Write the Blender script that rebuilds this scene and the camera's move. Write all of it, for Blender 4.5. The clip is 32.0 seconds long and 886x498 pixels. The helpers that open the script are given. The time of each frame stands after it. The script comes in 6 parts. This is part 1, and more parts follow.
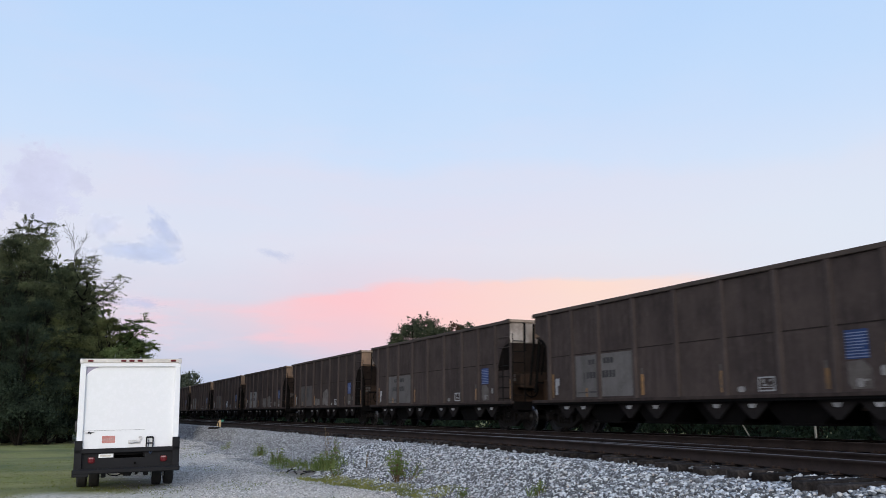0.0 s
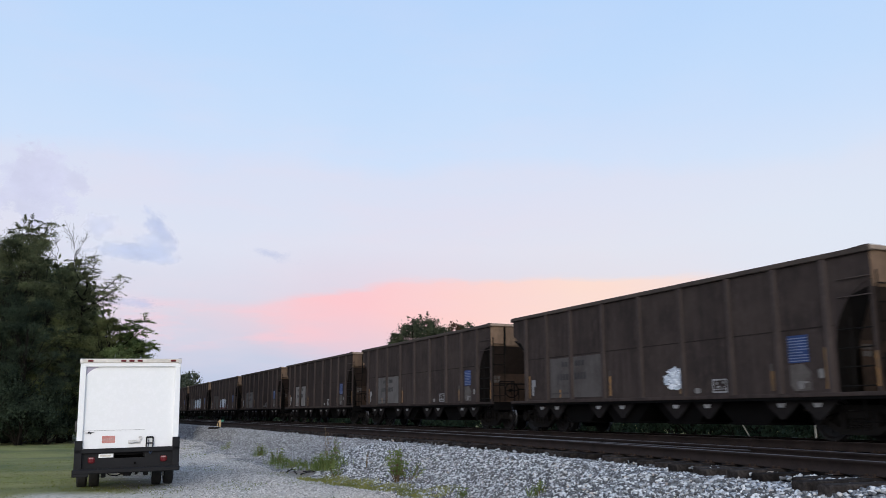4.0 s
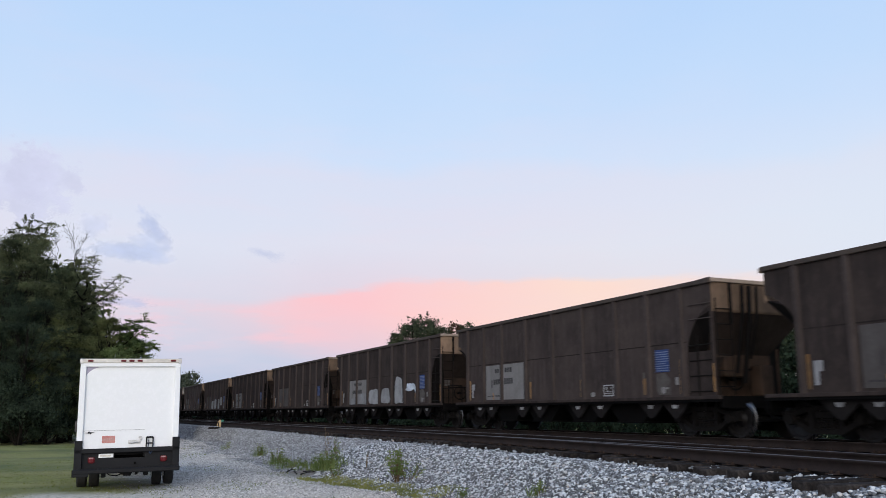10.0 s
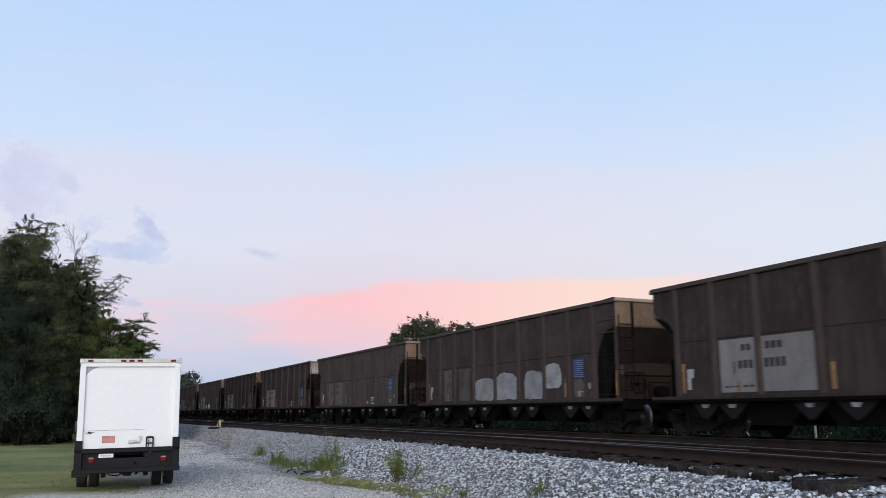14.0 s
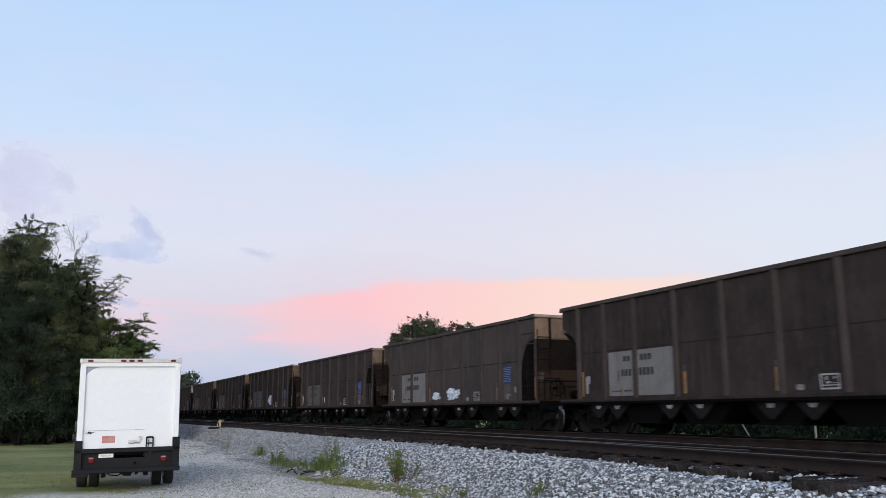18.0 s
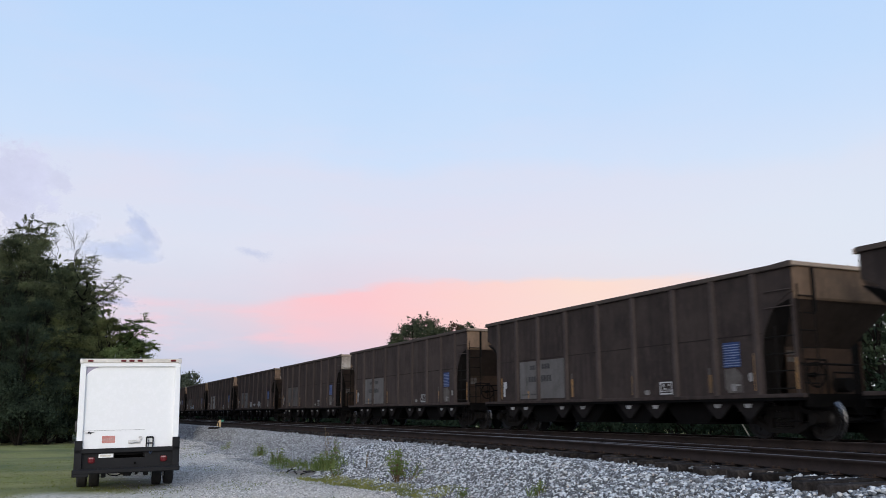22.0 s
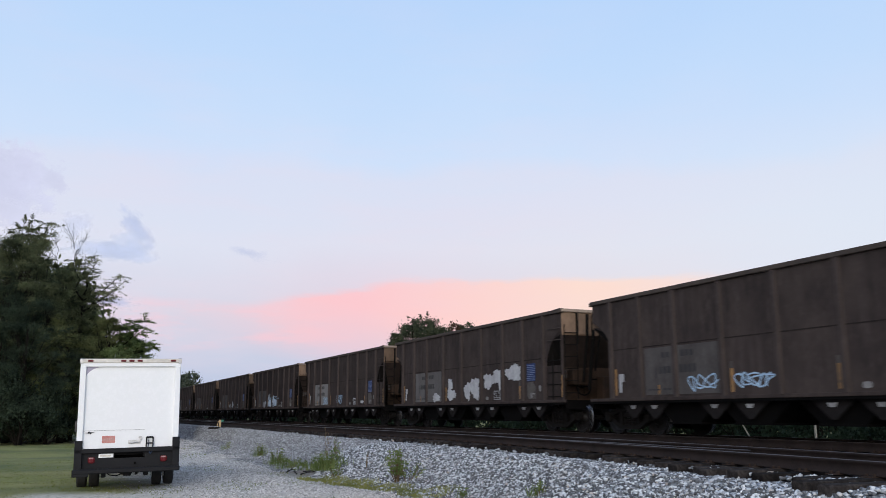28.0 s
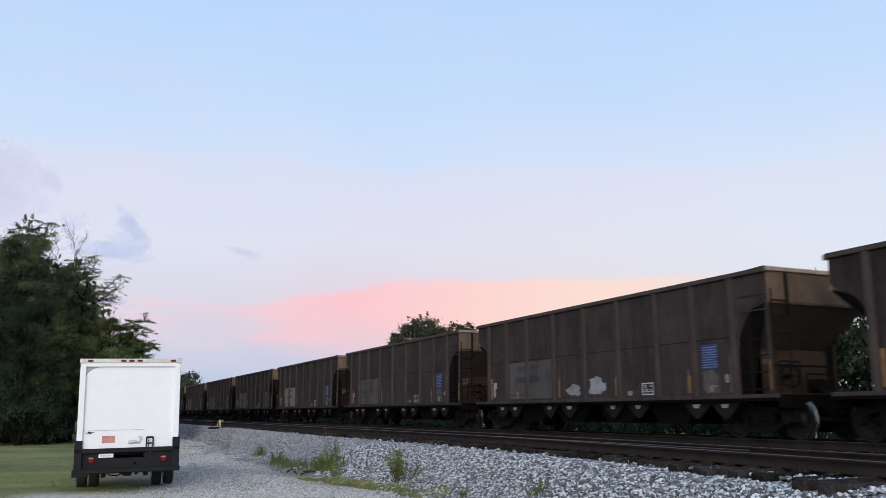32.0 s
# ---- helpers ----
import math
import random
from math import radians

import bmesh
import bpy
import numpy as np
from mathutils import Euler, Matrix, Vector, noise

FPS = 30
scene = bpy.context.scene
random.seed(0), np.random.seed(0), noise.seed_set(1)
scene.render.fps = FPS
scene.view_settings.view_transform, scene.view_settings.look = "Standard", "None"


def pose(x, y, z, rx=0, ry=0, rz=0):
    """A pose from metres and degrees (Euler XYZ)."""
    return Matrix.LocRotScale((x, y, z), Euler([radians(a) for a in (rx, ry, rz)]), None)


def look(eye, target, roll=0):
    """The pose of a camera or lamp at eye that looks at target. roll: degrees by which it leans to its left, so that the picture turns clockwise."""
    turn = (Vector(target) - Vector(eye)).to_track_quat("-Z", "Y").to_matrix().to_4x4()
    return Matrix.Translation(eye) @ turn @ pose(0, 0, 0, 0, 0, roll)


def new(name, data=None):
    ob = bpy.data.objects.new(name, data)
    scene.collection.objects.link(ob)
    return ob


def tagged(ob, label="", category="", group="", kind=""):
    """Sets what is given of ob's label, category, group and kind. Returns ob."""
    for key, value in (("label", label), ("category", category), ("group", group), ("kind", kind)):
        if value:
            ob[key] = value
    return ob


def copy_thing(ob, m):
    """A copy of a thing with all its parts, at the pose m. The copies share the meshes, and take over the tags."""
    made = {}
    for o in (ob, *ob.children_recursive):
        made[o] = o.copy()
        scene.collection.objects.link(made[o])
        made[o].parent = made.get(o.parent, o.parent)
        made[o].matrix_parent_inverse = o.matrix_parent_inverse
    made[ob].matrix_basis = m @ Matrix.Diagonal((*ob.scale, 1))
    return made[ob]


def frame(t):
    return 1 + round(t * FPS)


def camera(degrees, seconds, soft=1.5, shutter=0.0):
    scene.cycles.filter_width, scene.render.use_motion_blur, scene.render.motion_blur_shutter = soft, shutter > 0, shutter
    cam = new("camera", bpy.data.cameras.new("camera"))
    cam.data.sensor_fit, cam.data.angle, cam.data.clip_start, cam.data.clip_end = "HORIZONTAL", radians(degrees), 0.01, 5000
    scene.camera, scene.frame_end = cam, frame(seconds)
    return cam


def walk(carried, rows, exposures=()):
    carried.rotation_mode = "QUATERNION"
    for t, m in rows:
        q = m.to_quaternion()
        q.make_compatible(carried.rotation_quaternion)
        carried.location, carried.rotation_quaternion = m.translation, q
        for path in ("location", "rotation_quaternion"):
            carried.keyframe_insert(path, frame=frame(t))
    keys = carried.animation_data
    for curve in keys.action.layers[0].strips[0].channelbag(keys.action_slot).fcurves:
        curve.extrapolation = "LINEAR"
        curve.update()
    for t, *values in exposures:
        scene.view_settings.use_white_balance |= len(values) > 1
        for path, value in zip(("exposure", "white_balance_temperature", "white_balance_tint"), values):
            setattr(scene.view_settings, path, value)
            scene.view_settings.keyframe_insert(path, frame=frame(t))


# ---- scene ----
# X runs across the tracks (away from the eye), Y along them into the distance, Z up; the yard lies at z = 0.
EYE_Z = 1.62
RAIL_Z = 1.05            # rail head
TRAIN_X = 15.63          # centre of the train's track
PITCH = 16.0             # coupled length of a hopper car
TURN = 24.07             # the camera looks this far to the right of the tracks

cam = camera(55.19, 32.0, 0.55, 0.22)
CAM_POSE = pose(0, 0, EYE_Z, 100.997, 0, -TURN)
walk(cam, [(0.0, CAM_POSE), (32.0, CAM_POSE)])


def spot(across, ahead):
    """Ground place so many metres to the right of the eye and ahead of it."""
    c, s = math.cos(radians(TURN)), math.sin(radians(TURN))
    return across * c + ahead * s, -across * s + ahead * c


# ---- world, sun, exposure ----
scene.view_settings.exposure = 0.0
SUN_AZ = (-0.56, -0.83)
sun_data = bpy.data.lights.new("sun", "SUN")
sun_data.energy, sun_data.angle, sun_data.color = 2.75, radians(62), (1.0, 0.945, 0.89)
sun = new("sun", sun_data)
sun.matrix_world = look((-56, -83, 34), (0, 0, 0))


def math_node(nt, op, a, b=None, clamp=False):
    n = nt.nodes.new("ShaderNodeMath")
    n.operation, n.use_clamp = op, clamp
    for i, v in enumerate((a, b)):
        if v is None:
            continue
        if isinstance(v, (int, float)):
            n.inputs[i].default_value = v
        else:
            nt.links.new(v, n.inputs[i])
    return n.outputs[0]


def ramp_node(nt, fac, stops, mode="LINEAR"):
    n = nt.nodes.new("ShaderNodeValToRGB")
    n.color_ramp.interpolation = mode
    els = n.color_ramp.elements
    while len(els) < len(stops):
        els.new(0.5)
    for e, (p, c) in zip(els, stops):
        e.position = p
        e.color = (c, c, c, 1) if isinstance(c, (int, float)) else (*c, 1)
    if fac is not None:
        nt.links.new(fac, n.inputs[0])
    return n.outputs[0]


def mix_node(nt, fac, a, b, mode="MIX"):
    n = nt.nodes.new("ShaderNodeMix")
    n.data_type, n.blend_type = "RGBA", mode
    for i, v in ((0, fac), (6, a), (7, b)):
        if isinstance(v, (int, float)):
            n.inputs[i].default_value = v
        elif isinstance(v, tuple):
            n.inputs[i].default_value = (*v, 1)
        else:
            nt.links.new(v, n.inputs[i])
    return n.outputs[2]


def noise_node(nt, vec, scale, detail=4.0, rough=0.55):
    n = nt.nodes.new("ShaderNodeTexNoise")
    n.inputs["Scale"].default_value, n.inputs["Detail"].default_value = scale, detail
    n.inputs["Roughness"].default_value = rough
    if vec is not None:
        nt.links.new(vec, n.inputs["Vector"])
    return n.outputs["Fac"]


def srgb(r, g, b):
    return tuple(((v / 255 + 0.055) / 1.055) ** 2.4 if v > 10 else v / 255 / 12.92 for v in (r, g, b))


def make_world():
    world = bpy.data.worlds.new("evening_sky")
    scene.world = world
    world.use_nodes = True
    nt = world.node_tree
    nt.nodes.clear()
    out, bg = nt.nodes.new("ShaderNodeOutputWorld"), nt.nodes.new("ShaderNodeBackground")
    sky = nt.nodes.new("ShaderNodeTexSky")
    sky.sky_type, sky.sun_disc = "NISHITA", False
    sky.sun_elevation, sky.sun_rotation = radians(2.0), math.atan2(SUN_AZ[0], SUN_AZ[1])
    tc = nt.nodes.new("ShaderNodeTexCoord")
    sep = nt.nodes.new("ShaderNodeSeparateXYZ")
    nt.links.new(tc.outputs["Generated"], sep.inputs[0])
    z = sep.outputs[2]
    # height of the sky with a little unevenness
    warp = math_node(nt, "MULTIPLY", math_node(nt, "SUBTRACT", noise_node(nt, tc.outputs["Generated"], 6.0, 5.0), 0.5), 0.06)
    zz = math_node(nt, "ADD", z, warp)
    base = ramp_node(nt, zz, [(0.0, srgb(178, 193, 224)), (0.05, srgb(196, 207, 232)), (0.11, srgb(216, 217, 235)), (0.19, srgb(223, 228, 245)),
                              (0.268, srgb(219, 226, 247)), (0.29, srgb(208, 227, 254)), (0.38, srgb(196, 222, 255)), (0.52, srgb(179, 213, 255)), (0.75, srgb(140, 165, 215)), (1.0, srgb(110, 135, 180))])
    # pale warm side of the sky above the far end of the tracks' right hand
    def toward(across, ahead):
        d = nt.nodes.new("ShaderNodeVectorMath")
        d.operation = "DOT_PRODUCT"
        nt.links.new(tc.outputs["Generated"], d.inputs[0])
        x, y = spot(across, ahead)
        l = math.hypot(x, y)
        d.inputs[1].default_value = (x / l, y / l, 0)
        return d.outputs["Value"]
    side = math_node(nt, "ADD", toward(1.0, 0.0), 0.5)
    right = ramp_node(nt, side, [(0.45, 0.0), (0.95, 1.0)], "EASE")
    low = ramp_node(nt, z, [(0.02, 1.0), (0.20, 0.8), (0.34, 0.0)], "EASE")
    c1 = mix_node(nt, math_node(nt, "MULTIPLY", right, low), base, srgb(224, 233, 248))
    # pink cloud sheet low in the sky, opposite the set sun
    streak = nt.nodes.new("ShaderNodeMapping")
    streak.inputs["Scale"].default_value = (2.0, 2.0, 9.0)
    nt.links.new(tc.outputs["Generated"], streak.inputs[0])
    fray = math_node(nt, "MULTIPLY", math_node(nt, "SUBTRACT", noise_node(nt, streak.outputs[0], 3.4, 7.0, 0.62), 0.5), 0.034)
    zp = math_node(nt, "ADD", z, fray)
    # its lower edge sinks towards the right
    sink = math_node(nt, "ADD", math_node(nt, "ADD", z, math_node(nt, "MULTIPLY", fray, 0.55)), math_node(nt, "MULTIPLY", math_node(nt, "SUBTRACT", side, 0.45), 0.16))
    foot = ramp_node(nt, sink, [(0.035, 0.0), (0.075, 0.6), (0.115, 1.0)])
    slant = math_node(nt, "ADD", zp, ramp_node(nt, side, [(0.27, 0.03), (0.44, 0.0)]))
    head = ramp_node(nt, slant, [(0.148, 1.0), (0.157, 0.18), (0.24, 0.0)])
    band = math_node(nt, "MULTIPLY", foot, head)
    mid = ramp_node(nt, math_node(nt, "ADD", side, math_node(nt, "MULTIPLY", fray, 3.0)), [(0.15, 0.0), (0.22, 0.3), (0.28, 0.5), (0.33, 0.95), (0.45, 1.0), (0.68, 1.0), (0.85, 0.5), (1.0, 0.15)])
    pink = mix_node(nt, ramp_node(nt, side, [(0.40, 0.0), (0.66, 1.0)]), srgb(255, 201, 209), srgb(255, 223, 211))
    wisp = ramp_node(nt, noise_node(nt, streak.outputs[0], 5.0, 5.0, 0.6), [(0.40, 0.0), (0.68, 0.62)], "EASE")
    wisp = math_node(nt, "MULTIPLY", wisp, ramp_node(nt, z, [(0.065, 0.0), (0.085, 1.0), (0.115, 1.0), (0.135, 0.0)]))
    wisp = math_node(nt, "MULTIPLY", wisp, ramp_node(nt, side, [(0.08, 0.0), (0.14, 1.0), (0.34, 1.0), (0.42, 0.0)]))
    c1 = mix_node(nt, wisp, c1, srgb(252, 205, 218))
    c2 = mix_node(nt, math_node(nt, "MULTIPLY", band, mid), c1, pink)
    # faint lilac streaks
    veil = ramp_node(nt, noise_node(nt, streak.outputs[0], 1.6, 5.0, 0.6), [(0.42, 0.0), (0.68, 1.0)], "EASE")
    vlow = ramp_node(nt, z, [(0.0, 0.6), (0.25, 0.35), (0.5, 0.08)])
    c3 = mix_node(nt, math_node(nt, "MULTIPLY", math_node(nt, "MULTIPLY", veil, vlow), math_node(nt, "SUBTRACT", 0.45, math_node(nt, "MULTIPLY", right, 0.35))), c2, srgb(242, 218, 232))
    glow = nt.nodes.new("ShaderNodeMix")
    glow.data_type, glow.blend_type = "RGBA", "ADD"
    glow.inputs[0].default_value = 0.015
    nt.links.new(c3, glow.inputs[6])
    nt.links.new(sky.outputs[0], glow.inputs[7])
    nt.links.new(glow.outputs[2], bg.inputs[0])
    bg.inputs[1].default_value = 0.955
    nt.links.new(bg.outputs[0], out.inputs[0])


make_world()


# ---- materials ----
def material(name, colour, rough=0.8, metal=0.0, dark=None, grain=6.0, stain=0.7, bump=0.15, spread=0.0, light=None, gloss=0.25, streak=0.0):
    """Procedural paint or stone: base colour broken up by stains (to dark) and fine grain, with relief; spread varies it piece by piece."""
    m = bpy.data.materials.new(name)
    m.use_nodes = True
    nt = m.node_tree
    b = nt.nodes["Principled BSDF"]
    tc = nt.nodes.new("ShaderNodeTexCoord")
    co = tc.outputs["Object"]
    dark = dark or tuple(c * 0.55 for c in colour)
    light = light or tuple(min(1, c * 1.25) for c in colour)
    big = ramp_node(nt, noise_node(nt, co, stain, 5.0, 0.62), [(0.35, 0.0), (0.68, 1.0)])
    col = mix_node(nt, big, colour, dark)
    fine = ramp_node(nt, noise_node(nt, co, grain, 4.0, 0.65), [(0.45, 0.0), (0.75, 1.0)])
    col = mix_node(nt, math_node(nt, "MULTIPLY", fine, 0.6), col, light)
    if streak:
        long = nt.nodes.new("ShaderNodeMapping")
        long.inputs["Scale"].default_value = (1.0, 1.0, 0.1)
        nt.links.new(co, long.inputs[0])
        run = ramp_node(nt, noise_node(nt, long.outputs[0], 4.5, 6.0, 0.7), [(0.38, 0.0), (0.66, 1.0)])
        col = mix_node(nt, math_node(nt, "MULTIPLY", run, streak), col, dark)
        dust = ramp_node(nt, noise_node(nt, co, 1.1, 3.0, 0.5), [(0.45, 0.0), (0.75, 1.0)])
        col = mix_node(nt, math_node(nt, "MULTIPLY", dust, streak * 0.7), col, light)
    if spread:
        info = nt.nodes.new("ShaderNodeObjectInfo")
        v = math_node(nt, "ADD", math_node(nt, "MULTIPLY", info.outputs["Random"], spread), 1.0 - spread / 2)
        hsv = nt.nodes.new("ShaderNodeHueSaturation")
        nt.links.new(v, hsv.inputs["Value"])
        nt.links.new(col, hsv.inputs["Color"])
        col = hsv.outputs[0]
    nt.links.new(col, b.inputs["Base Color"])
    b.inputs["Metallic"].default_value = metal
    b.inputs["Specular IOR Level"].default_value = gloss
    r = math_node(nt, "ADD", math_node(nt, "MULTIPLY", fine, 0.18), rough - 0.09, True)
    nt.links.new(r, b.inputs["Roughness"])
    if bump:
        bn = nt.nodes.new("ShaderNodeBump")
        bn.inputs["Strength"].default_value, bn.inputs["Distance"].default_value = bump, 0.02
        nt.links.new(noise_node(nt, co, grain * 2.2, 5.0, 0.6), bn.inputs["Height"])
        nt.links.new(bn.outputs[0], b.inputs["Normal"])
    return m


def leaf_material(name, dark, light):
    m = bpy.data.materials.new(name)
    m.use_nodes = True
    nt = m.node_tree
    b = nt.nodes["Principled BSDF"]
    geo = nt.nodes.new("ShaderNodeNewGeometry")
    tc = nt.nodes.new("ShaderNodeTexCoord")
    big = ramp_node(nt, noise_node(nt, tc.outputs["Object"], 1.1, 3.0, 0.55), [(0.40, 0.0), (0.62, 1.0)])
    mid = math_node(nt, "ADD", math_node(nt, "MULTIPLY", big, 0.72), math_node(nt, "MULTIPLY", geo.outputs["Random Per Island"], 0.30), True)
    col = mix_node(nt, mid, dark, light)
    nt.links.new(col, b.inputs["Base Color"])
    b.inputs["Roughness"].default_value = 0.7
    b.inputs["Specular IOR Level"].default_value = 0.06
    t = nt.nodes.new("ShaderNodeBsdfTranslucent")
    nt.links.new(col, t.inputs[0])
    mixer = nt.nodes.new("ShaderNodeMixShader")
    mixer.inputs[0].default_value = 0.38
    nt.links.new(b.outputs[0], mixer.inputs[1])
    nt.links.new(t.outputs[0], mixer.inputs[2])
    nt.links.new(mixer.outputs[0], nt.nodes["Material Output"].inputs[0])
    return m


def stone_material(name, stops, rough=0.85, far_grey=0.62):
    m = bpy.data.materials.new(name)
    m.use_nodes = True
    nt = m.node_tree
    b = nt.nodes["Principled BSDF"]
    geo = nt.nodes.new("ShaderNodeNewGeometry")
    tc = nt.nodes.new("ShaderNodeTexCoord")
    col = ramp_node(nt, geo.outputs["Random Per Island"], stops)
    col = mix_node(nt, math_node(nt, "MULTIPLY", noise_node(nt, tc.outputs["Object"], 40.0, 3.0), 0.35), col, (0.13, 0.135, 0.15))
    grime = ramp_node(nt, noise_node(nt, tc.outputs["Object"], 0.35, 6.0, 0.7), [(0.40, 0.0), (0.66, 0.6)])
    sep = nt.nodes.new("ShaderNodeSeparateXYZ")
    nt.links.new(tc.outputs["Object"], sep.inputs[0])
    # stones turn greyer farther along Y
    far_tone = ramp_node(nt, math_node(nt, "DIVIDE", sep.outputs[1], 60.0), [(0.30, 0.0), (0.60, far_grey)])
    col = mix_node(nt, math_node(nt, "MAXIMUM", far_tone, math_node(nt, "MULTIPLY", grime, 0.6)), col, (0.17, 0.163, 0.152))
    nt.links.new(col, b.inputs["Base Color"])
    b.inputs["Roughness"].default_value = rough
    return m


BODY = material("coal_car_steel", (0.0475, 0.0378, 0.0352), 0.95, 0.0, (0.0225, 0.0186, 0.0182), 5.0, 0.55, 0.12, 0.4, (0.068, 0.054, 0.0475), 0.02, 0.75)
RIB = material("coal_car_rib", (0.055, 0.0445, 0.041), 0.95, 0.0, (0.036, 0.0295, 0.028), 8.0, 0.8, 0.2, 0.2, None, 0.02)
CAP = material("worn_top_rail", (0.058, 0.045, 0.037), 0.75, 0.0, (0.035, 0.029, 0.026), 14.0, 1.5, 0.2, 0.0, None, 0.15)
ENDS = material("rusty_end_steel", (0.185, 0.122, 0.08), 0.8, 0.0, (0.085, 0.062, 0.046), 4.0, 0.8, 0.25, 0.4, (0.26, 0.178, 0.117), 0.1, 0.5)
# The shadow line under the side sheet's lap is painted with this dark tone.
SEAM = material("painted_lap_shadow", (0.029, 0.0235, 0.022), 0.95, 0.0, (0.016, 0.013, 0.0125), 8.0, 0.8, 0.1, 0.0, None, 0.02)
END_RAIL = material("pale_worn_end_rail", (0.29, 0.23, 0.18), 0.7, 0.0, (0.17, 0.13, 0.10), 10.0, 1.2, 0.15, 0.3, None, 0.15)
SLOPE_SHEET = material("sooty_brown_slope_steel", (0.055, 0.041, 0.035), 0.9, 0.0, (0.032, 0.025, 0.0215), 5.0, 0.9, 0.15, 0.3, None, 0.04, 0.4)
GUSSET = material("near_black_gusset_steel", (0.016, 0.0145, 0.0145), 0.9, 0.0, (0.0075, 0.007, 0.007), 7.0, 2.0, 0.2, 0.2, None, 0.02)
# Brown steel, darkened: the shade under the slope sheet is in its colour.
PLATE_BROWN = material("shade_dark_brown_steel", (0.05, 0.032, 0.0225), 0.85, 0.0, (0.024, 0.018, 0.014), 5.0, 1.3, 0.25, 0.4, None, 0.06)
# Blacker than real steel: the shade beneath the cars is put into it.
UNDER = material("shade_black_running_gear", (0.0042, 0.004, 0.004), 0.9, 0.0, (0.003, 0.003, 0.003), 8.0, 2.0, 0.25, 0.0, (0.0075, 0.0068, 0.0065), 0.02)
# Shade in the open corners and around the trucks is put into this steel.
SLOPE = material("shade_dark_car_steel", (0.0085, 0.0075, 0.007), 0.85, 0.0, (0.0055, 0.005, 0.0047), 7.0, 1.0, 0.2, 0.0, None, 0.06)
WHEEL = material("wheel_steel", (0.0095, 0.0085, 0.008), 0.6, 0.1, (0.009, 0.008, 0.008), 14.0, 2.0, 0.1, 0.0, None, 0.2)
TREAD = material("polished_tread", (0.30, 0.285, 0.27), 0.34, 1.0, (0.16, 0.15, 0.14), 20.0, 3.0, 0.02)
PATCH = material("grey_panel_paint", (0.108, 0.103, 0.101), 0.8, 0.0, (0.065, 0.061, 0.058), 12.0, 1.0, 0.1, 0.2, None, 0.05, 0.5)
PATCH_PALE = material("pale_grey_panel_paint", (0.17, 0.165, 0.162), 0.8, 0.0, (0.12, 0.115, 0.11), 12.0, 1.0, 0.1, 0.15, None, 0.05, 0.5)
PATCH_DIM = material("sooty_grey_panel_paint", (0.078, 0.072, 0.070), 0.85, 0.0, (0.048, 0.043, 0.041), 9.0, 1.3, 0.1, 0.15, None, 0.04, 0.5)
ENDS_DARK = material("sooty_rusty_end_steel", (0.135, 0.09, 0.06), 0.85, 0.0, (0.05, 0.037, 0.028), 4.0, 0.8, 0.25, 0.4, (0.19, 0.13, 0.085), 0.08, 0.5)
BODY_PALE = material("dust_greyed_car_steel", (0.066, 0.056, 0.054), 0.95, 0.0, (0.036, 0.030, 0.029), 5.0, 0.55, 0.12, 0.0, (0.085, 0.072, 0.067), 0.02, 0.75)
TAN_SILVER = material("bare_silvery_end_steel", (0.42, 0.37, 0.32), 0.6, 0.0, (0.16, 0.125, 0.10), 3.0, 1.0, 0.2, 0.0, (0.55, 0.50, 0.45), 0.2, 0.7)
FADED = material("faded_cover_paint", (0.085, 0.078, 0.073), 0.85, 0.0, (0.045, 0.037, 0.034), 9.0, 2.2, 0.1, 0.3, None, 0.04)
RUBBED = material("rubbed_pale_cover_paint", (0.125, 0.116, 0.11), 0.85, 0.0, (0.055, 0.047, 0.044), 6.0, 2.0, 0.1, 0.0, None, 0.04)
INK = material("dark_lettering", (0.022, 0.021, 0.022), 0.8, 0.0, (0.035, 0.033, 0.033), 12.0, 3.0, 0.0)
WHITE_INK = material("faded_white_lettering", (0.32, 0.325, 0.335), 0.8, 0.0, (0.18, 0.178, 0.18), 12.0, 3.0, 0.0, 0.6, None, 0.1)
WORN_WHITE = material("rubbed_white_lettering", (0.21, 0.205, 0.20), 0.85, 0.0, (0.09, 0.085, 0.082), 16.0, 5.0, 0.0, 0.4, None, 0.08)
BLUE = material("blue_panel_paint", (0.022, 0.042, 0.12), 0.75, 0.0, (0.02, 0.032, 0.075), 12.0, 3.0, 0.0, 0.6, None, 0.1)
BLUE_BAR = material("pale_blue_bars", (0.125, 0.152, 0.235), 0.7, 0.0, (0.06, 0.075, 0.13), 12.0, 3.0, 0.0)
YELLOW = material("dirty_yellow_strip", (0.20, 0.105, 0.035), 0.6, 0.0, (0.075, 0.05, 0.03), 10.0, 3.0, 0.0, 0.7)
GREY_BLOB = material("grey_cover_paint", (0.235, 0.242, 0.25), 0.75, 0.0, (0.12, 0.118, 0.117), 10.0, 2.0, 0.05, 0.3)
WHITE_BLOB = material("white_spray_paint", (0.54, 0.60, 0.66), 0.6, 0.0, (0.24, 0.28, 0.34), 16.0, 3.5, 0.05)
DULL_WHITE = material("weathered_white_spray_paint", (0.37, 0.375, 0.385), 0.7, 0.0, (0.24, 0.24, 0.245), 7.0, 2.5, 0.05)
WHITE_SPRAY = material("fresh_white_spray_paint", (0.78, 0.82, 0.86), 0.55, 0.0, (0.6, 0.65, 0.7), 16.0, 3.5, 0.05)
DARK_SPRAY = material("slate_spray_paint", (0.14, 0.16, 0.20), 0.6, 0.0, (0.09, 0.10, 0.13), 10.0, 3.0, 0.05)
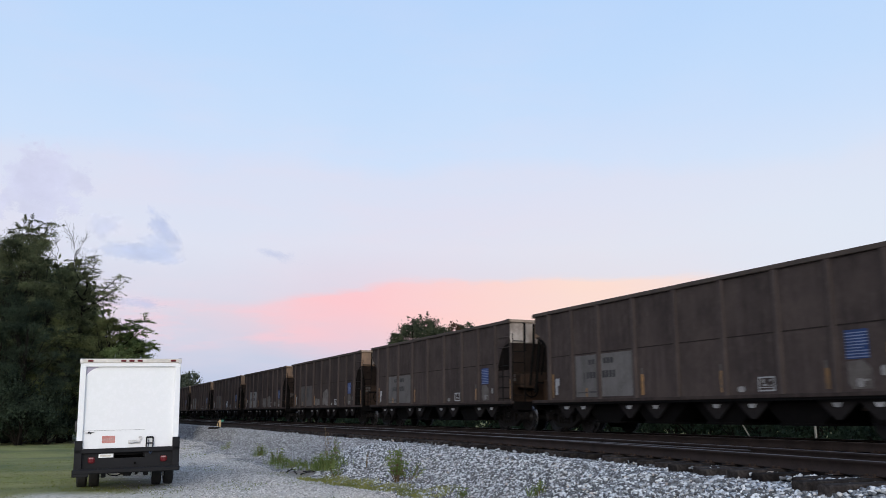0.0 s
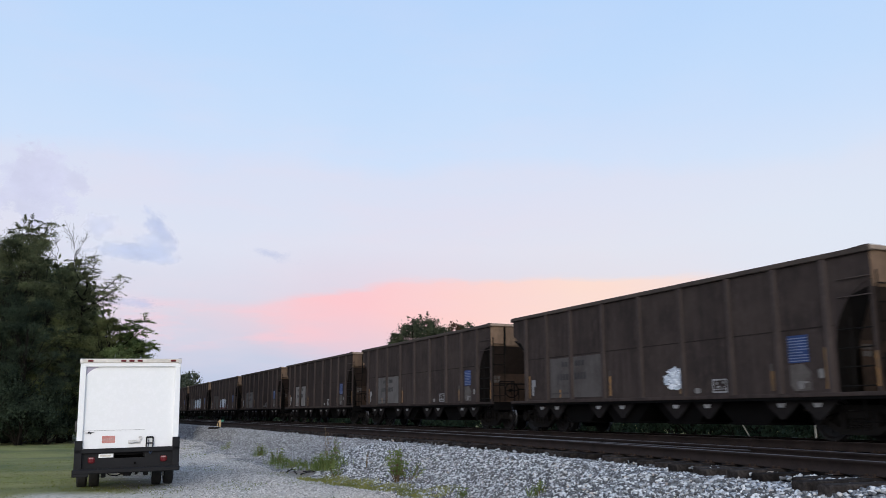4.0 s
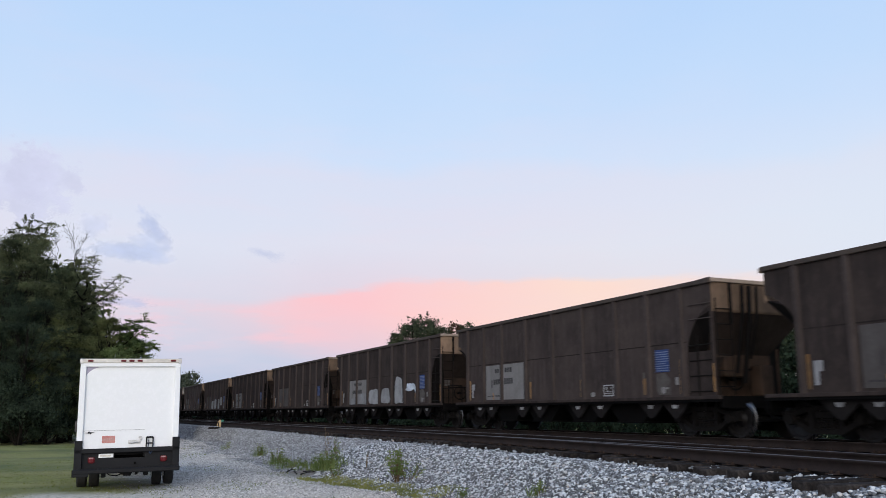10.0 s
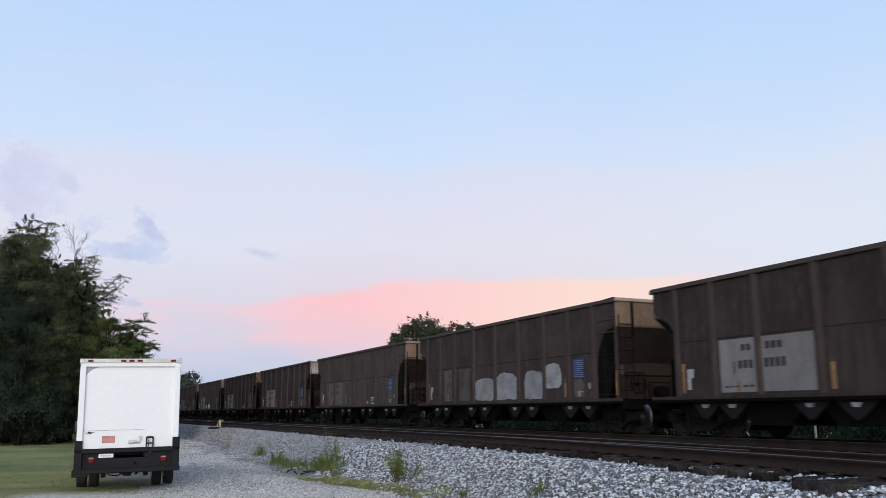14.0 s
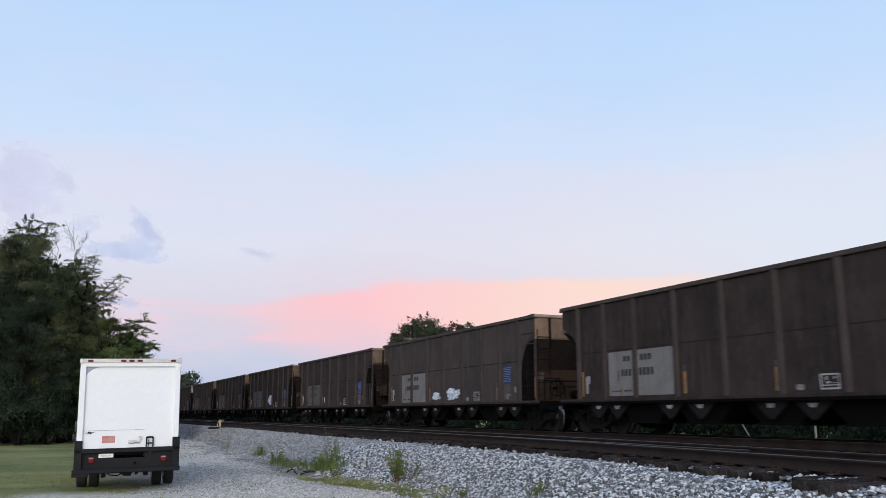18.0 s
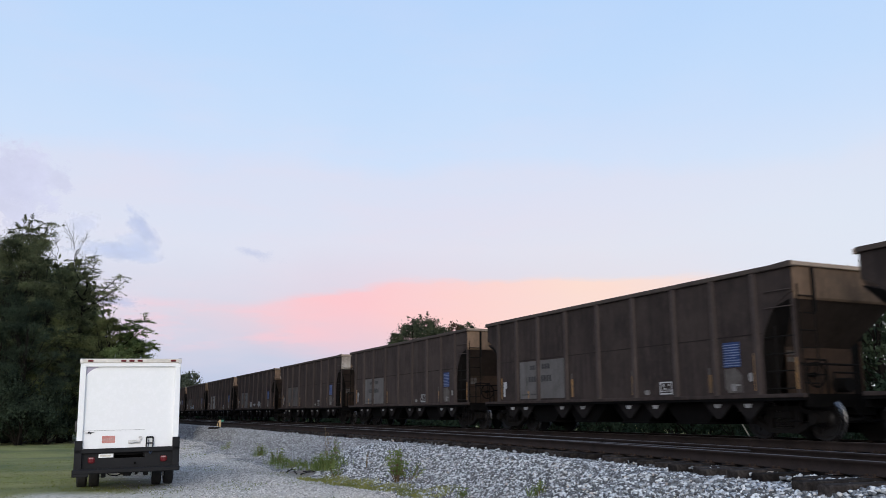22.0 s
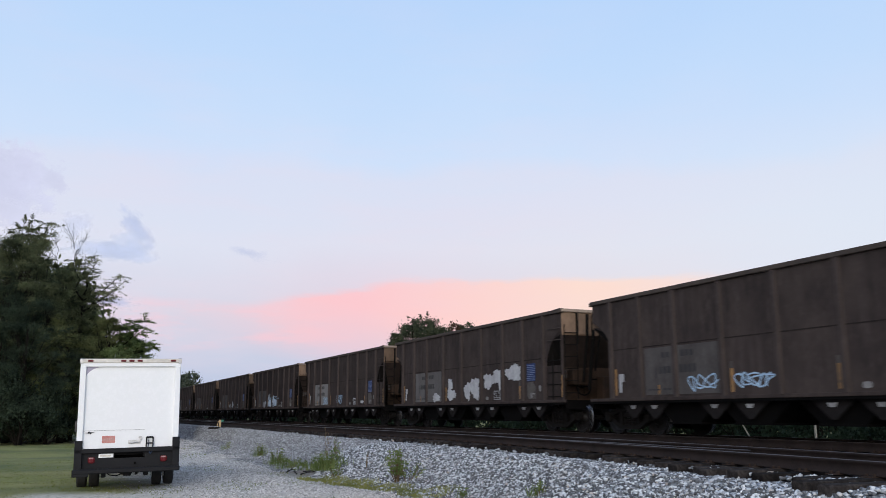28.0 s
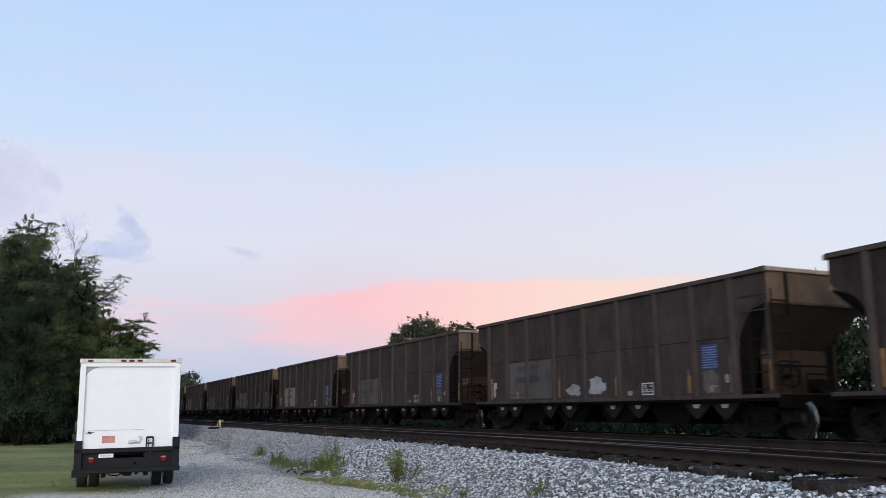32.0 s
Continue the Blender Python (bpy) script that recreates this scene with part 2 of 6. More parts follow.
RED_SPRAY = material("red_spray_paint", (0.115, 0.016, 0.018), 0.6, 0.0, (0.06, 0.015, 0.02), 6.0, 2.0, 0.05, 0.0, (0.32, 0.05, 0.03))
PALE_BLUE_SPRAY = material("pale_blue_spray_paint", (0.32, 0.45, 0.58), 0.6, 0.0, (0.22, 0.33, 0.45), 10.0, 3.0, 0.05)
RAIL = material("rusty_rail", (0.028, 0.0212, 0.019), 0.9, 0.0, (0.0165, 0.0132, 0.0125), 18.0, 2.0, 0.2, 0.0, None, 0.05)
RAIL_TOP = material("worn_rail_head", (0.10, 0.088, 0.084), 0.5, 0.5, (0.05, 0.042, 0.039), 30.0, 1.2, 0.05)
TIE = material("weathered_timber_tie", (0.024, 0.0205, 0.019), 0.95, 0.0, (0.010, 0.009, 0.0085), 14.0, 2.5, 0.4, 0.9, (0.075, 0.066, 0.06), 0.05)
PLATE = material("rusty_tie_plate", (0.04, 0.029, 0.024), 0.9, 0.0, None, 20.0, 4.0, 0.2, 0.0, None, 0.05)
STONES = stone_material("crushed_limestone", [(0.0, (0.03, 0.031, 0.032)), (0.28, (0.075, 0.082, 0.088)), (0.54, (0.255, 0.277, 0.29)), (0.76, (0.62, 0.66, 0.685)), (0.97, (0.84, 0.88, 0.895)), (1.0, (0.40, 0.33, 0.27))], 0.85, 0.3)
# narrower range of tones for the far stones
STONES_FAR = stone_material("muted_crushed_limestone", [(0.0, (0.07, 0.072, 0.073)), (0.35, (0.19, 0.195, 0.197)), (0.65, (0.36, 0.37, 0.37)), (1.0, (0.62, 0.63, 0.63))], 0.85, 0.25)
GRAVEL = stone_material("fine_gravel", [(0.0, (0.24, 0.23, 0.21)), (0.3, (0.45, 0.43, 0.395)), (0.65, (0.66, 0.635, 0.59)), (1.0, (0.86, 0.83, 0.78))], 0.85, 0.12)
TRUCK_WHITE = material("white_box_paint", (0.80, 0.80, 0.795), 0.45, 0.0, (0.79, 0.80, 0.785), 12.0, 0.9, 0.03, 0.0, (0.86, 0.86, 0.86))
TRUCK_TRIM = material("cream_corner_trim", (0.68, 0.65, 0.58), 0.5, 0.0, (0.5, 0.46, 0.4), 12.0, 2.0, 0.05)
TRUCK_BLACK = material("black_frame_paint", (0.011, 0.0115, 0.013), 0.6, 0.0, (0.018, 0.018, 0.019), 12.0, 1.5, 0.1, 0.0, None, 0.12)
RUBBER = material("tyre_rubber", (0.018, 0.018, 0.018), 0.85, 0.0, (0.035, 0.033, 0.03), 20.0, 3.0, 0.3)
PALE_LENS = material("pale_pink_lens", (0.42, 0.27, 0.26), 0.35, 0.0, (0.30, 0.16, 0.15), 30.0, 6.0, 0.0)
RED_LENS = material("red_lens", (0.15, 0.015, 0.02), 0.35, 0.0, (0.10, 0.012, 0.015), 30.0, 6.0, 0.0)
STRAP = material("dark_blue_webbing", (0.02, 0.032, 0.06), 0.8, 0.0, None, 20.0, 4.0, 0.1)
LATCH = material("scuffed_grey_latch_metal", (0.66, 0.65, 0.63), 0.5, 0.0, (0.36, 0.34, 0.32), 18.0, 7.0, 0.1)
CHROME = material("worn_bare_metal", (0.55, 0.55, 0.54), 0.4, 0.9, (0.3, 0.28, 0.26), 20.0, 6.0, 0.05)
DECAL_RED = material("faded_red_decal", (0.42, 0.13, 0.11), 0.6, 0.0, (0.55, 0.30, 0.26), 20.0, 4.0, 0.0)
DECAL_PALE = material("faded_pink_decal", (0.60, 0.38, 0.35), 0.6, 0.0, None, 20.0, 4.0, 0.0)
DECAL_LILAC = material("faded_lilac_decal", (0.36, 0.33, 0.41), 0.5, 0.0, (0.52, 0.50, 0.55), 10.0, 3.0, 0.0)
BARK = material("dark_grey_brown_bark", (0.017, 0.0145, 0.012), 0.95, 0.0, (0.009, 0.008, 0.0068), 9.0, 2.0, 0.5, 0.0, None, 0.04)
LEAF = leaf_material("summer_leaves", (0.014, 0.021, 0.012), (0.195, 0.215, 0.105))
LEAF_DEEP = leaf_material("dense_dark_leaves", (0.012, 0.018, 0.011), (0.165, 0.185, 0.095))
LEAF_SPRAY = leaf_material("thin_grey_green_leaves", (0.055, 0.066, 0.035), (0.22, 0.24, 0.125))
LEAF_FROND = leaf_material("fresh_green_leaves", (0.035, 0.055, 0.02), (0.19, 0.245, 0.095))
# Shade within and under the wood is put into the next two leaf colours.
LEAF_BACK_SHADE = leaf_material("shade_dark_back_leaves", (0.004, 0.008, 0.005), (0.024, 0.036, 0.021))
LEAF_LOW_SHADE = leaf_material("shade_dark_low_leaves", (0.006, 0.011, 0.0075), (0.07, 0.095, 0.06))
LEAF_OLIVE = leaf_material("olive_leaves", (0.02, 0.028, 0.011), (0.215, 0.23, 0.095))
# Shade among the brush is put into this dim green.
LEAF_SHADE = leaf_material("shade_toned_brush_leaves", (0.014, 0.025, 0.016), (0.045, 0.068, 0.042))
LEAF_FAR = leaf_material("far_leaves", (0.026, 0.036, 0.023), (0.115, 0.132, 0.076))
LEAF_HEDGE = leaf_material("hedgerow_leaves", (0.018, 0.028, 0.018), (0.062, 0.082, 0.046))
# Distance haze on the farthest trees is put into this leaf colour.
LEAF_HAZE = leaf_material("haze_paled_leaves", (0.05, 0.062, 0.042), (0.16, 0.18, 0.125))
LEAF_RED = leaf_material("reddish_leaves", (0.05, 0.03, 0.022), (0.15, 0.085, 0.055))
LAWN_BLADE = leaf_material("lawn_blades", (0.115, 0.135, 0.03), (0.185, 0.20, 0.055))
LEAF_WEED = leaf_material("weed_leaves", (0.085, 0.125, 0.035), (0.26, 0.315, 0.11))
BLADE = leaf_material("grass_blades", (0.14, 0.18, 0.055), (0.30, 0.33, 0.12))
STRIP_BLADE = leaf_material("strip_grass_blades", (0.15, 0.165, 0.045), (0.285, 0.285, 0.09))
DRY = leaf_material("dry_stems", (0.12, 0.08, 0.045), (0.25, 0.18, 0.10))
SIGN_YELLOW = material("yellow_marker_paint", (0.46, 0.33, 0.18), 0.6, 0.0, (0.28, 0.17, 0.07), 20.0, 4.0, 0.0)
SIGN_GREEN = material("green_marker_paint", (0.06, 0.22, 0.16), 0.6, 0.0, None, 20.0, 4.0, 0.0)
PALE_WOOD = material("bleached_stake_wood", (0.5, 0.46, 0.38), 0.8, 0.0, (0.35, 0.31, 0.25), 20.0, 4.0, 0.2)


def ground_material():
    """Mown grass, gravel yard and stone bed, parted by place with ragged borders."""
    m = bpy.data.materials.new("yard_ground")
    m.use_nodes = True
    nt = m.node_tree
    b = nt.nodes["Principled BSDF"]
    geo = nt.nodes.new("ShaderNodeNewGeometry")
    sep = nt.nodes.new("ShaderNodeSeparateXYZ")
    pos = geo.outputs["Position"]
    nt.links.new(pos, sep.inputs[0])
    x, y = sep.outputs[0], sep.outputs[1]
    rag = math_node(nt, "MULTIPLY", math_node(nt, "SUBTRACT", noise_node(nt, pos, 0.55, 5.0, 0.65), 0.5), 3.0)
    xr = math_node(nt, "ADD", x, rag)
    # stones
    vor = nt.nodes.new("ShaderNodeTexVoronoi")
    vor.inputs["Scale"].default_value = 16.0
    nt.links.new(pos, vor.inputs["Vector"])
    cell = nt.nodes.new("ShaderNodeSeparateColor")
    nt.links.new(vor.outputs["Color"], cell.inputs[0])
    stone = ramp_node(nt, cell.outputs[0], [(0.0, (0.06, 0.06, 0.06)), (0.5, (0.20, 0.20, 0.195)), (1.0, (0.50, 0.50, 0.49))])
    stone = mix_node(nt, ramp_node(nt, vor.outputs["Distance"], [(0.35, 0.0), (0.75, 1.0)]), stone, (0.05, 0.05, 0.055))
    vor2 = nt.nodes.new("ShaderNodeTexVoronoi")
    vor2.inputs["Scale"].default_value = 34.0
    nt.links.new(pos, vor2.inputs["Vector"])
    cell2 = nt.nodes.new("ShaderNodeSeparateColor")
    nt.links.new(vor2.outputs["Color"], cell2.inputs[0])
    grit = ramp_node(nt, cell2.outputs[0], [(0.0, (0.17, 0.16, 0.145)), (0.5, (0.46, 0.44, 0.40)), (1.0, (0.80, 0.77, 0.71))])
    dirt = ramp_node(nt, noise_node(nt, pos, 0.8, 8.0, 0.72), [(0.44, 0.0), (0.60, 1.0)])
    grit = mix_node(nt, math_node(nt, "MULTIPLY", dirt, 0.42), grit, (0.30, 0.275, 0.215))
    # grass
    g = ramp_node(nt, noise_node(nt, pos, 9.0, 6.0, 0.7), [(0.3, (0.062, 0.082, 0.012)), (0.5, (0.15, 0.172, 0.028)), (0.7, (0.27, 0.272, 0.06))])
    blade = nt.nodes.new("ShaderNodeMapping")
    blade.inputs["Scale"].default_value = (7.0, 2.4, 1.0)
    nt.links.new(pos, blade.inputs[0])
    g = mix_node(nt, ramp_node(nt, noise_node(nt, blade.outputs[0], 1.0, 4.0, 0.7), [(0.40, 0.0), (0.66, 0.55)]), g, (0.055, 0.07, 0.013))
    g = mix_node(nt, ramp_node(nt, noise_node(nt, pos, 0.35, 5.0, 0.6), [(0.4, 0.0), (0.65, 0.55)]), g, (0.235, 0.205, 0.085))
    mown = nt.nodes.new("ShaderNodeMapping")
    mown.inputs["Scale"].default_value = (0.16, 0.34, 1.0)
    mown.inputs["Rotation"].default_value = (0.0, 0.0, 0.55)
    nt.links.new(pos, mown.inputs[0])
    g = mix_node(nt, ramp_node(nt, noise_node(nt, mown.outputs[0], 1.0, 3.0, 0.5), [(0.36, 0.0), (0.66, 0.55)]), g, (0.25, 0.245, 0.075))
    g = mix_node(nt, ramp_node(nt, noise_node(nt, pos, 0.22, 4.0, 0.6), [(0.42, 0.0), (0.64, 0.75)]), g, (0.062, 0.088, 0.02))
    patch = ramp_node(nt, noise_node(nt, pos, 0.9, 6.0, 0.7), [(0.56, 0.0), (0.68, 0.75)])
    grit = mix_node(nt, math_node(nt, "MULTIPLY", patch, 0.8), grit, g)
    is_grit = ramp_node(nt, math_node(nt, "DIVIDE", math_node(nt, "ADD", xr, 20.0), 40.0), [(0.525, 0.0), (0.545, 1.0)])
    is_stone = ramp_node(nt, math_node(nt, "DIVIDE", math_node(nt, "ADD", x, math_node(nt, "MULTIPLY", rag, 0.3)), 40.0), [(0.142, 0.0), (0.155, 1.0)])
    is_field = ramp_node(nt, math_node(nt, "DIVIDE", x, 40.0), [(0.475, 0.0), (0.50, 1.0)])
    gap = nt.nodes.new("ShaderNodeVectorMath")
    gap.operation = "DISTANCE"
    near = nt.nodes.new("ShaderNodeMapping")
    near.inputs["Scale"].default_value = (1.0, 0.34, 0.0)
    nt.links.new(pos, near.inputs[0])
    nt.links.new(near.outputs[0], gap.inputs[0])
    gap.inputs[1].default_value = (6.25, 23.6 * 0.34, 0.0)
    bare = ramp_node(nt, math_node(nt, "ADD", gap.outputs["Value"], math_node(nt, "MULTIPLY", rag, 0.3)), [(0.15, 0.9), (0.85, 0.0)])
    grit = mix_node(nt, bare, grit, ramp_node(nt, noise_node(nt, pos, 7.0, 6.0, 0.7), [(0.35, (0.085, 0.06, 0.034)), (0.7, (0.21, 0.165, 0.105))]))
    # trodden soil and grass round the parked truck, darkened for the truck's shade
    tx, ty = spot(-6.84, 18.95)
    park = nt.nodes.new("ShaderNodeVectorMath")
    park.operation = "DISTANCE"
    flat = nt.nodes.new("ShaderNodeMapping")
    flat.inputs["Scale"].default_value = (1.0, 0.5, 0.0)
    nt.links.new(pos, flat.inputs[0])
    nt.links.new(flat.outputs[0], park.inputs[0])
    park.inputs[1].default_value = (tx, (ty + 1.5) * 0.5, 0.0)
    worn = math_node(nt, "SUBTRACT", math_node(nt, "ADD", park.outputs["Value"], math_node(nt, "MULTIPLY", rag, 0.6)), 1.1)
    soil = ramp_node(nt, math_node(nt, "ADD", worn, 0.6), [(0.0, 0.9), (0.8, 0.0)])
    grit = mix_node(nt, soil, grit, mix_node(nt, patch, ramp_node(nt, noise_node(nt, pos, 11.0, 7.0, 0.75), [(0.36, (0.04, 0.036, 0.02)), (0.54, (0.11, 0.098, 0.058)), (0.70, (0.30, 0.275, 0.215))]), g))
    col = mix_node(nt, is_grit, g, grit)
    # pale sandy turning place behind the truck
    deep = math_node(nt, "ADD", math_node(nt, "MULTIPLY", x, 0.408), math_node(nt, "MULTIPLY", y, 0.913))
    wide = math_node(nt, "SUBTRACT", math_node(nt, "MULTIPLY", x, 0.913), math_node(nt, "MULTIPLY", y, 0.408))
    inner = ramp_node(nt, math_node(nt, "SUBTRACT", math_node(nt, "ADD", deep, math_node(nt, "MULTIPLY", rag, 0.45)), 17.8), [(0.0, 0.9), (0.9, 0.0)])
    inner = math_node(nt, "MULTIPLY", inner, ramp_node(nt, math_node(nt, "ADD", math_node(nt, "ADD", wide, math_node(nt, "MULTIPLY", rag, 0.4)), 8.9), [(0.0, 0.0), (0.9, 1.0)]))
    sand = ramp_node(nt, noise_node(nt, pos, 10.0, 7.0, 0.75), [(0.34, (0.19, 0.175, 0.125)), (0.48, (0.44, 0.415, 0.35)), (0.66, (0.66, 0.635, 0.57))])
    col = mix_node(nt, inner, col, sand)
    col = mix_node(nt, math_node(nt, "MULTIPLY", is_stone, math_node(nt, "SUBTRACT", 1.0, bare)), col, stone)
    col = mix_node(nt, is_field, col, g)
    nt.links.new(col, b.inputs["Base Color"])
    b.inputs["Roughness"].default_value = 0.95
    bn = nt.nodes.new("ShaderNodeBump")
    bn.inputs["Strength"].default_value, bn.inputs["Distance"].default_value = 0.6, 0.03
    nt.links.new(noise_node(nt, pos, 14.0, 6.0, 0.7), bn.inputs["Height"])
    nt.links.new(bn.outputs[0], b.inputs["Normal"])
    return m


GROUND = ground_material()


# ---- mesh helpers ----
def box(bm, x0, x1, y0, y1, z0, z1, bevel=0.0):
    v = [bm.verts.new(p) for p in ((x0, y0, z0), (x1, y0, z0), (x1, y1, z0), (x0, y1, z0), (x0, y0, z1), (x1, y0, z1), (x1, y1, z1), (x0, y1, z1))]
    fs = [bm.faces.new([v[i] for i in q]) for q in ((3, 2, 1, 0), (4, 5, 6, 7), (0, 1, 5, 4), (1, 2, 6, 5), (2, 3, 7, 6), (3, 0, 4, 7))]
    if bevel:
        es = {e for f in fs for e in f.edges}
        bmesh.ops.bevel(bm, geom=list(es), offset=bevel, segments=1, affect="EDGES", profile=0.5)


def prism(bm, pts, axis, a, b):
    """The outline pts, run along the axis from a to b. Outline in the other two axes, in x, y, z order."""
    def place(p, t):
        return {"x": (t, p[0], p[1]), "y": (p[0], t, p[1]), "z": (p[0], p[1], t)}[axis]
    lo, hi = [bm.verts.new(place(p, a)) for p in pts], [bm.verts.new(place(p, b)) for p in pts]
    n = len(pts)
    bm.faces.new(lo)
    bm.faces.new(hi[::-1])
    for i in range(n):
        j = (i + 1) % n
        bm.faces.new((lo[j], lo[i], hi[i], hi[j]))


def tube(bm, a, b, ra, rb=None, sides=8):
    a, b = Vector(a), Vector(b)
    rb = ra if rb is None else rb
    d = (b - a).normalized()
    u = d.orthogonal().normalized()
    w = d.cross(u)
    rings = []
    for c, r in ((a, ra), (b, rb)):
        rings.append([bm.verts.new(c + (u * math.cos(t) + w * math.sin(t)) * r) for t in (2 * math.pi * i / sides for i in range(sides))])
    for i in range(sides):
        j = (i + 1) % sides
        bm.faces.new((rings[0][i], rings[0][j], rings[1][j], rings[1][i]))
    bm.faces.new(rings[0][::-1])
    bm.faces.new(rings[1])


def lathe(bm, rows, axis="x", sides=24):
    """Rings of (place along the axis, radius), closed at both ends."""
    rings = []
    for t, r in rows:
        ring = []
        for i in range(sides):
            a = 2 * math.pi * i / sides
            c, s = r * math.cos(a), r * math.sin(a)
            ring.append(bm.verts.new((t, c, s) if axis == "x" else (c, t, s) if axis == "y" else (c, s, t)))
        rings.append(ring)
    for p, q in zip(rings, rings[1:]):
        for i in range(sides):
            j = (i + 1) % sides
            bm.faces.new((p[i], p[j], q[j], q[i]))
    bm.faces.new(rings[0][::-1])
    bm.faces.new(rings[-1])


def data_of(name, bm, mat, smooth=False):
    bmesh.ops.recalc_face_normals(bm, faces=bm.faces[:])
    me = bpy.data.meshes.new(name)
    bm.to_mesh(me)
    bm.free()
    for m in (mat if isinstance(mat, (list, tuple)) else [mat]):
        me.materials.append(m)
    if smooth:
        me.polygons.foreach_set("use_smooth", [True] * len(me.polygons))
    return me


def part(name, bm, mat, parent, label="", at=None, smooth=False):
    ob = new(name, data_of(name, bm, mat, smooth) if isinstance(bm, bmesh.types.BMesh) else bm)
    ob.parent = parent
    if at is not None:
        ob.matrix_basis = at
    if label:
        ob["label"] = label
    return ob


def thing(name, label, category, at=None, group="", kind=""):
    ob = new(name)
    ob.empty_display_size = 0.2
    if at is not None:
        ob.matrix_basis = at
    return tagged(ob, label, category, group, kind)


def arrays_mesh(name, verts, faces, mat, smooth=False):
    me = bpy.data.meshes.new(name)
    nv, nf, k = len(verts), len(faces), faces.shape[1]
    me.vertices.add(nv)
    me.vertices.foreach_set("co", np.ascontiguousarray(verts, dtype=np.float32).ravel())
    me.loops.add(nf * k)
    me.loops.foreach_set("vertex_index", np.ascontiguousarray(faces, dtype=np.int32).ravel())
    me.polygons.add(nf)
    me.polygons.foreach_set("loop_start", np.arange(0, nf * k, k, dtype=np.int32))
    me.update(calc_edges=True)
    me.materials.append(mat)
    return me


# ---- ground ----
def side_path(y):
    """Centre of the nearer track: it swings towards the yard on the near side."""
    return 11.2 - 1.6 * (max(0.0, (23 - y)) / 18) ** 1.5


def ground_height(x, y):
    """Height of the yard, the stone bed of the tracks and the field behind them."""
    toe = 6.45 + 0.3 * math.sin(y * 0.13) + 0.35 * math.sin(y * 0.41 + 1)
    if y > 30:
        toe += min(1.5, (y - 30) * 0.09)
    top = 9.0 - 1.2 * max(0.0, min(1.0, (18 - y) / 10))
    bed, lip = 0.765, 0.725 if y < 30 else 0.725 + 0.04 * min(1.0, (y - 30) / 15)
    off = x - side_path(y)
    if x < toe:
        h = 0.0
    elif x < top:
        t = (x - toe) / (top - toe)
        h = lip * (t * t * (3 - 2 * t) * 0.5 + t * 0.5)
    elif x < 18.4:
        # the shoulder falls away before the tie ends of the side track, and the cribs between them lie lower still
        h = lip if off < -1.2 else lip - 0.04 if off < 1.2 and y < 40 else bed
    elif x < 21.0:
        h = bed - 0.45 * (x - 18.4) / 2.6
    else:
        h = bed - 0.45
    return h + (0.035 * noise.noise((x * 0.5, y * 0.5, 0)) if x < 8 else 0.03 * noise.noise((x * 0.9, y * 0.9, 4)))


def build_ground():
    xs = [-1500, -700, -300, -150, -80, -50] + [v * 1.0 for v in range(-34, -3)] + [-3 + 0.3 * i for i in range(82)] + [22, 23, 25, 28, 32, 38, 46, 60, 90, 150, 300, 700, 1500]
    ys = [-1500, -700, -300, -150, -80, -50, -36, -26, -18, -12, -8, -5, -2, 0] + [0.5 * i for i in range(1, 130)] + [66 + 2 * i for i in range(30)] + [130, 140, 155, 175, 200, 240, 300, 400, 600, 1000, 1500, 2200]
    verts = np.array([(x, y, ground_height(x, y)) for y in ys for x in xs])
    w = len(xs)
    faces = np.array([(j * w + i, j * w + i + 1, (j + 1) * w + i + 1, (j + 1) * w + i) for j in range(len(ys) - 1) for i in range(w - 1)])
    me = arrays_mesh("ground", verts, faces, GROUND)
    me.polygons.foreach_set("use_smooth", [True] * len(me.polygons))
    tagged(new("ground", me), "mown grass, pale gravel yard and raised stone track bed", "ground", kind="structure")


build_ground()


# ---- tracks ----
GAUGE = 1.51


def rail_mesh(name, path, y0, y1, step):
    prof = [(-0.07, -0.18), (0.07, -0.18), (0.07, -0.168), (0.012, -0.15), (0.010, -0.05), (0.036, -0.036), (0.036, -0.006), (0.028, 0.0), (-0.028, 0.0), (-0.036, -0.006), (-0.036, -0.036), (-0.010, -0.05), (-0.012, -0.15), (-0.07, -0.168)]
    n = int((y1 - y0) / step) + 1
    ys = [y0 + (y1 - y0) * i / (n - 1) for i in range(n)]
    k = len(prof)
    verts, faces = [], []
    for y in ys:
        verts += [(path(y) + px, y, RAIL_Z + pz) for px, pz in prof]
    for j in range(n - 1):
        faces += [(j * k + i, (j + 1) * k + i, (j + 1) * k + (i + 1) % k, j * k + (i + 1) % k) for i in range(k)]
    me = arrays_mesh(name, np.array(verts), np.array(faces), RAIL)
    me.materials.append(RAIL_TOP)
    me.polygons.foreach_set("material_index", [1 if (i % k) in (6, 7, 8) else 0 for i in range(len(faces))])
    return me


def tie_data(left=1.3):
    bm = bmesh.new()
    box(bm, -left, 1.3, -0.115, 0.115, -0.17, 0.0, 0.015)
    return data_of("tie", bm, TIE)


def plate_data():
    bm = bmesh.new()
    box(bm, -0.17, 0.17, -0.09, 0.09, 0.0, 0.012)
    for sx in (-0.105, 0.105):
        for sy in (-0.055, 0.055):
            box(bm, sx - 0.016, sx + 0.016, sy - 0.014, sy + 0.014, 0.012, 0.045)
    return data_of("tie_plate", bm, PLATE)


TIE_Y = []


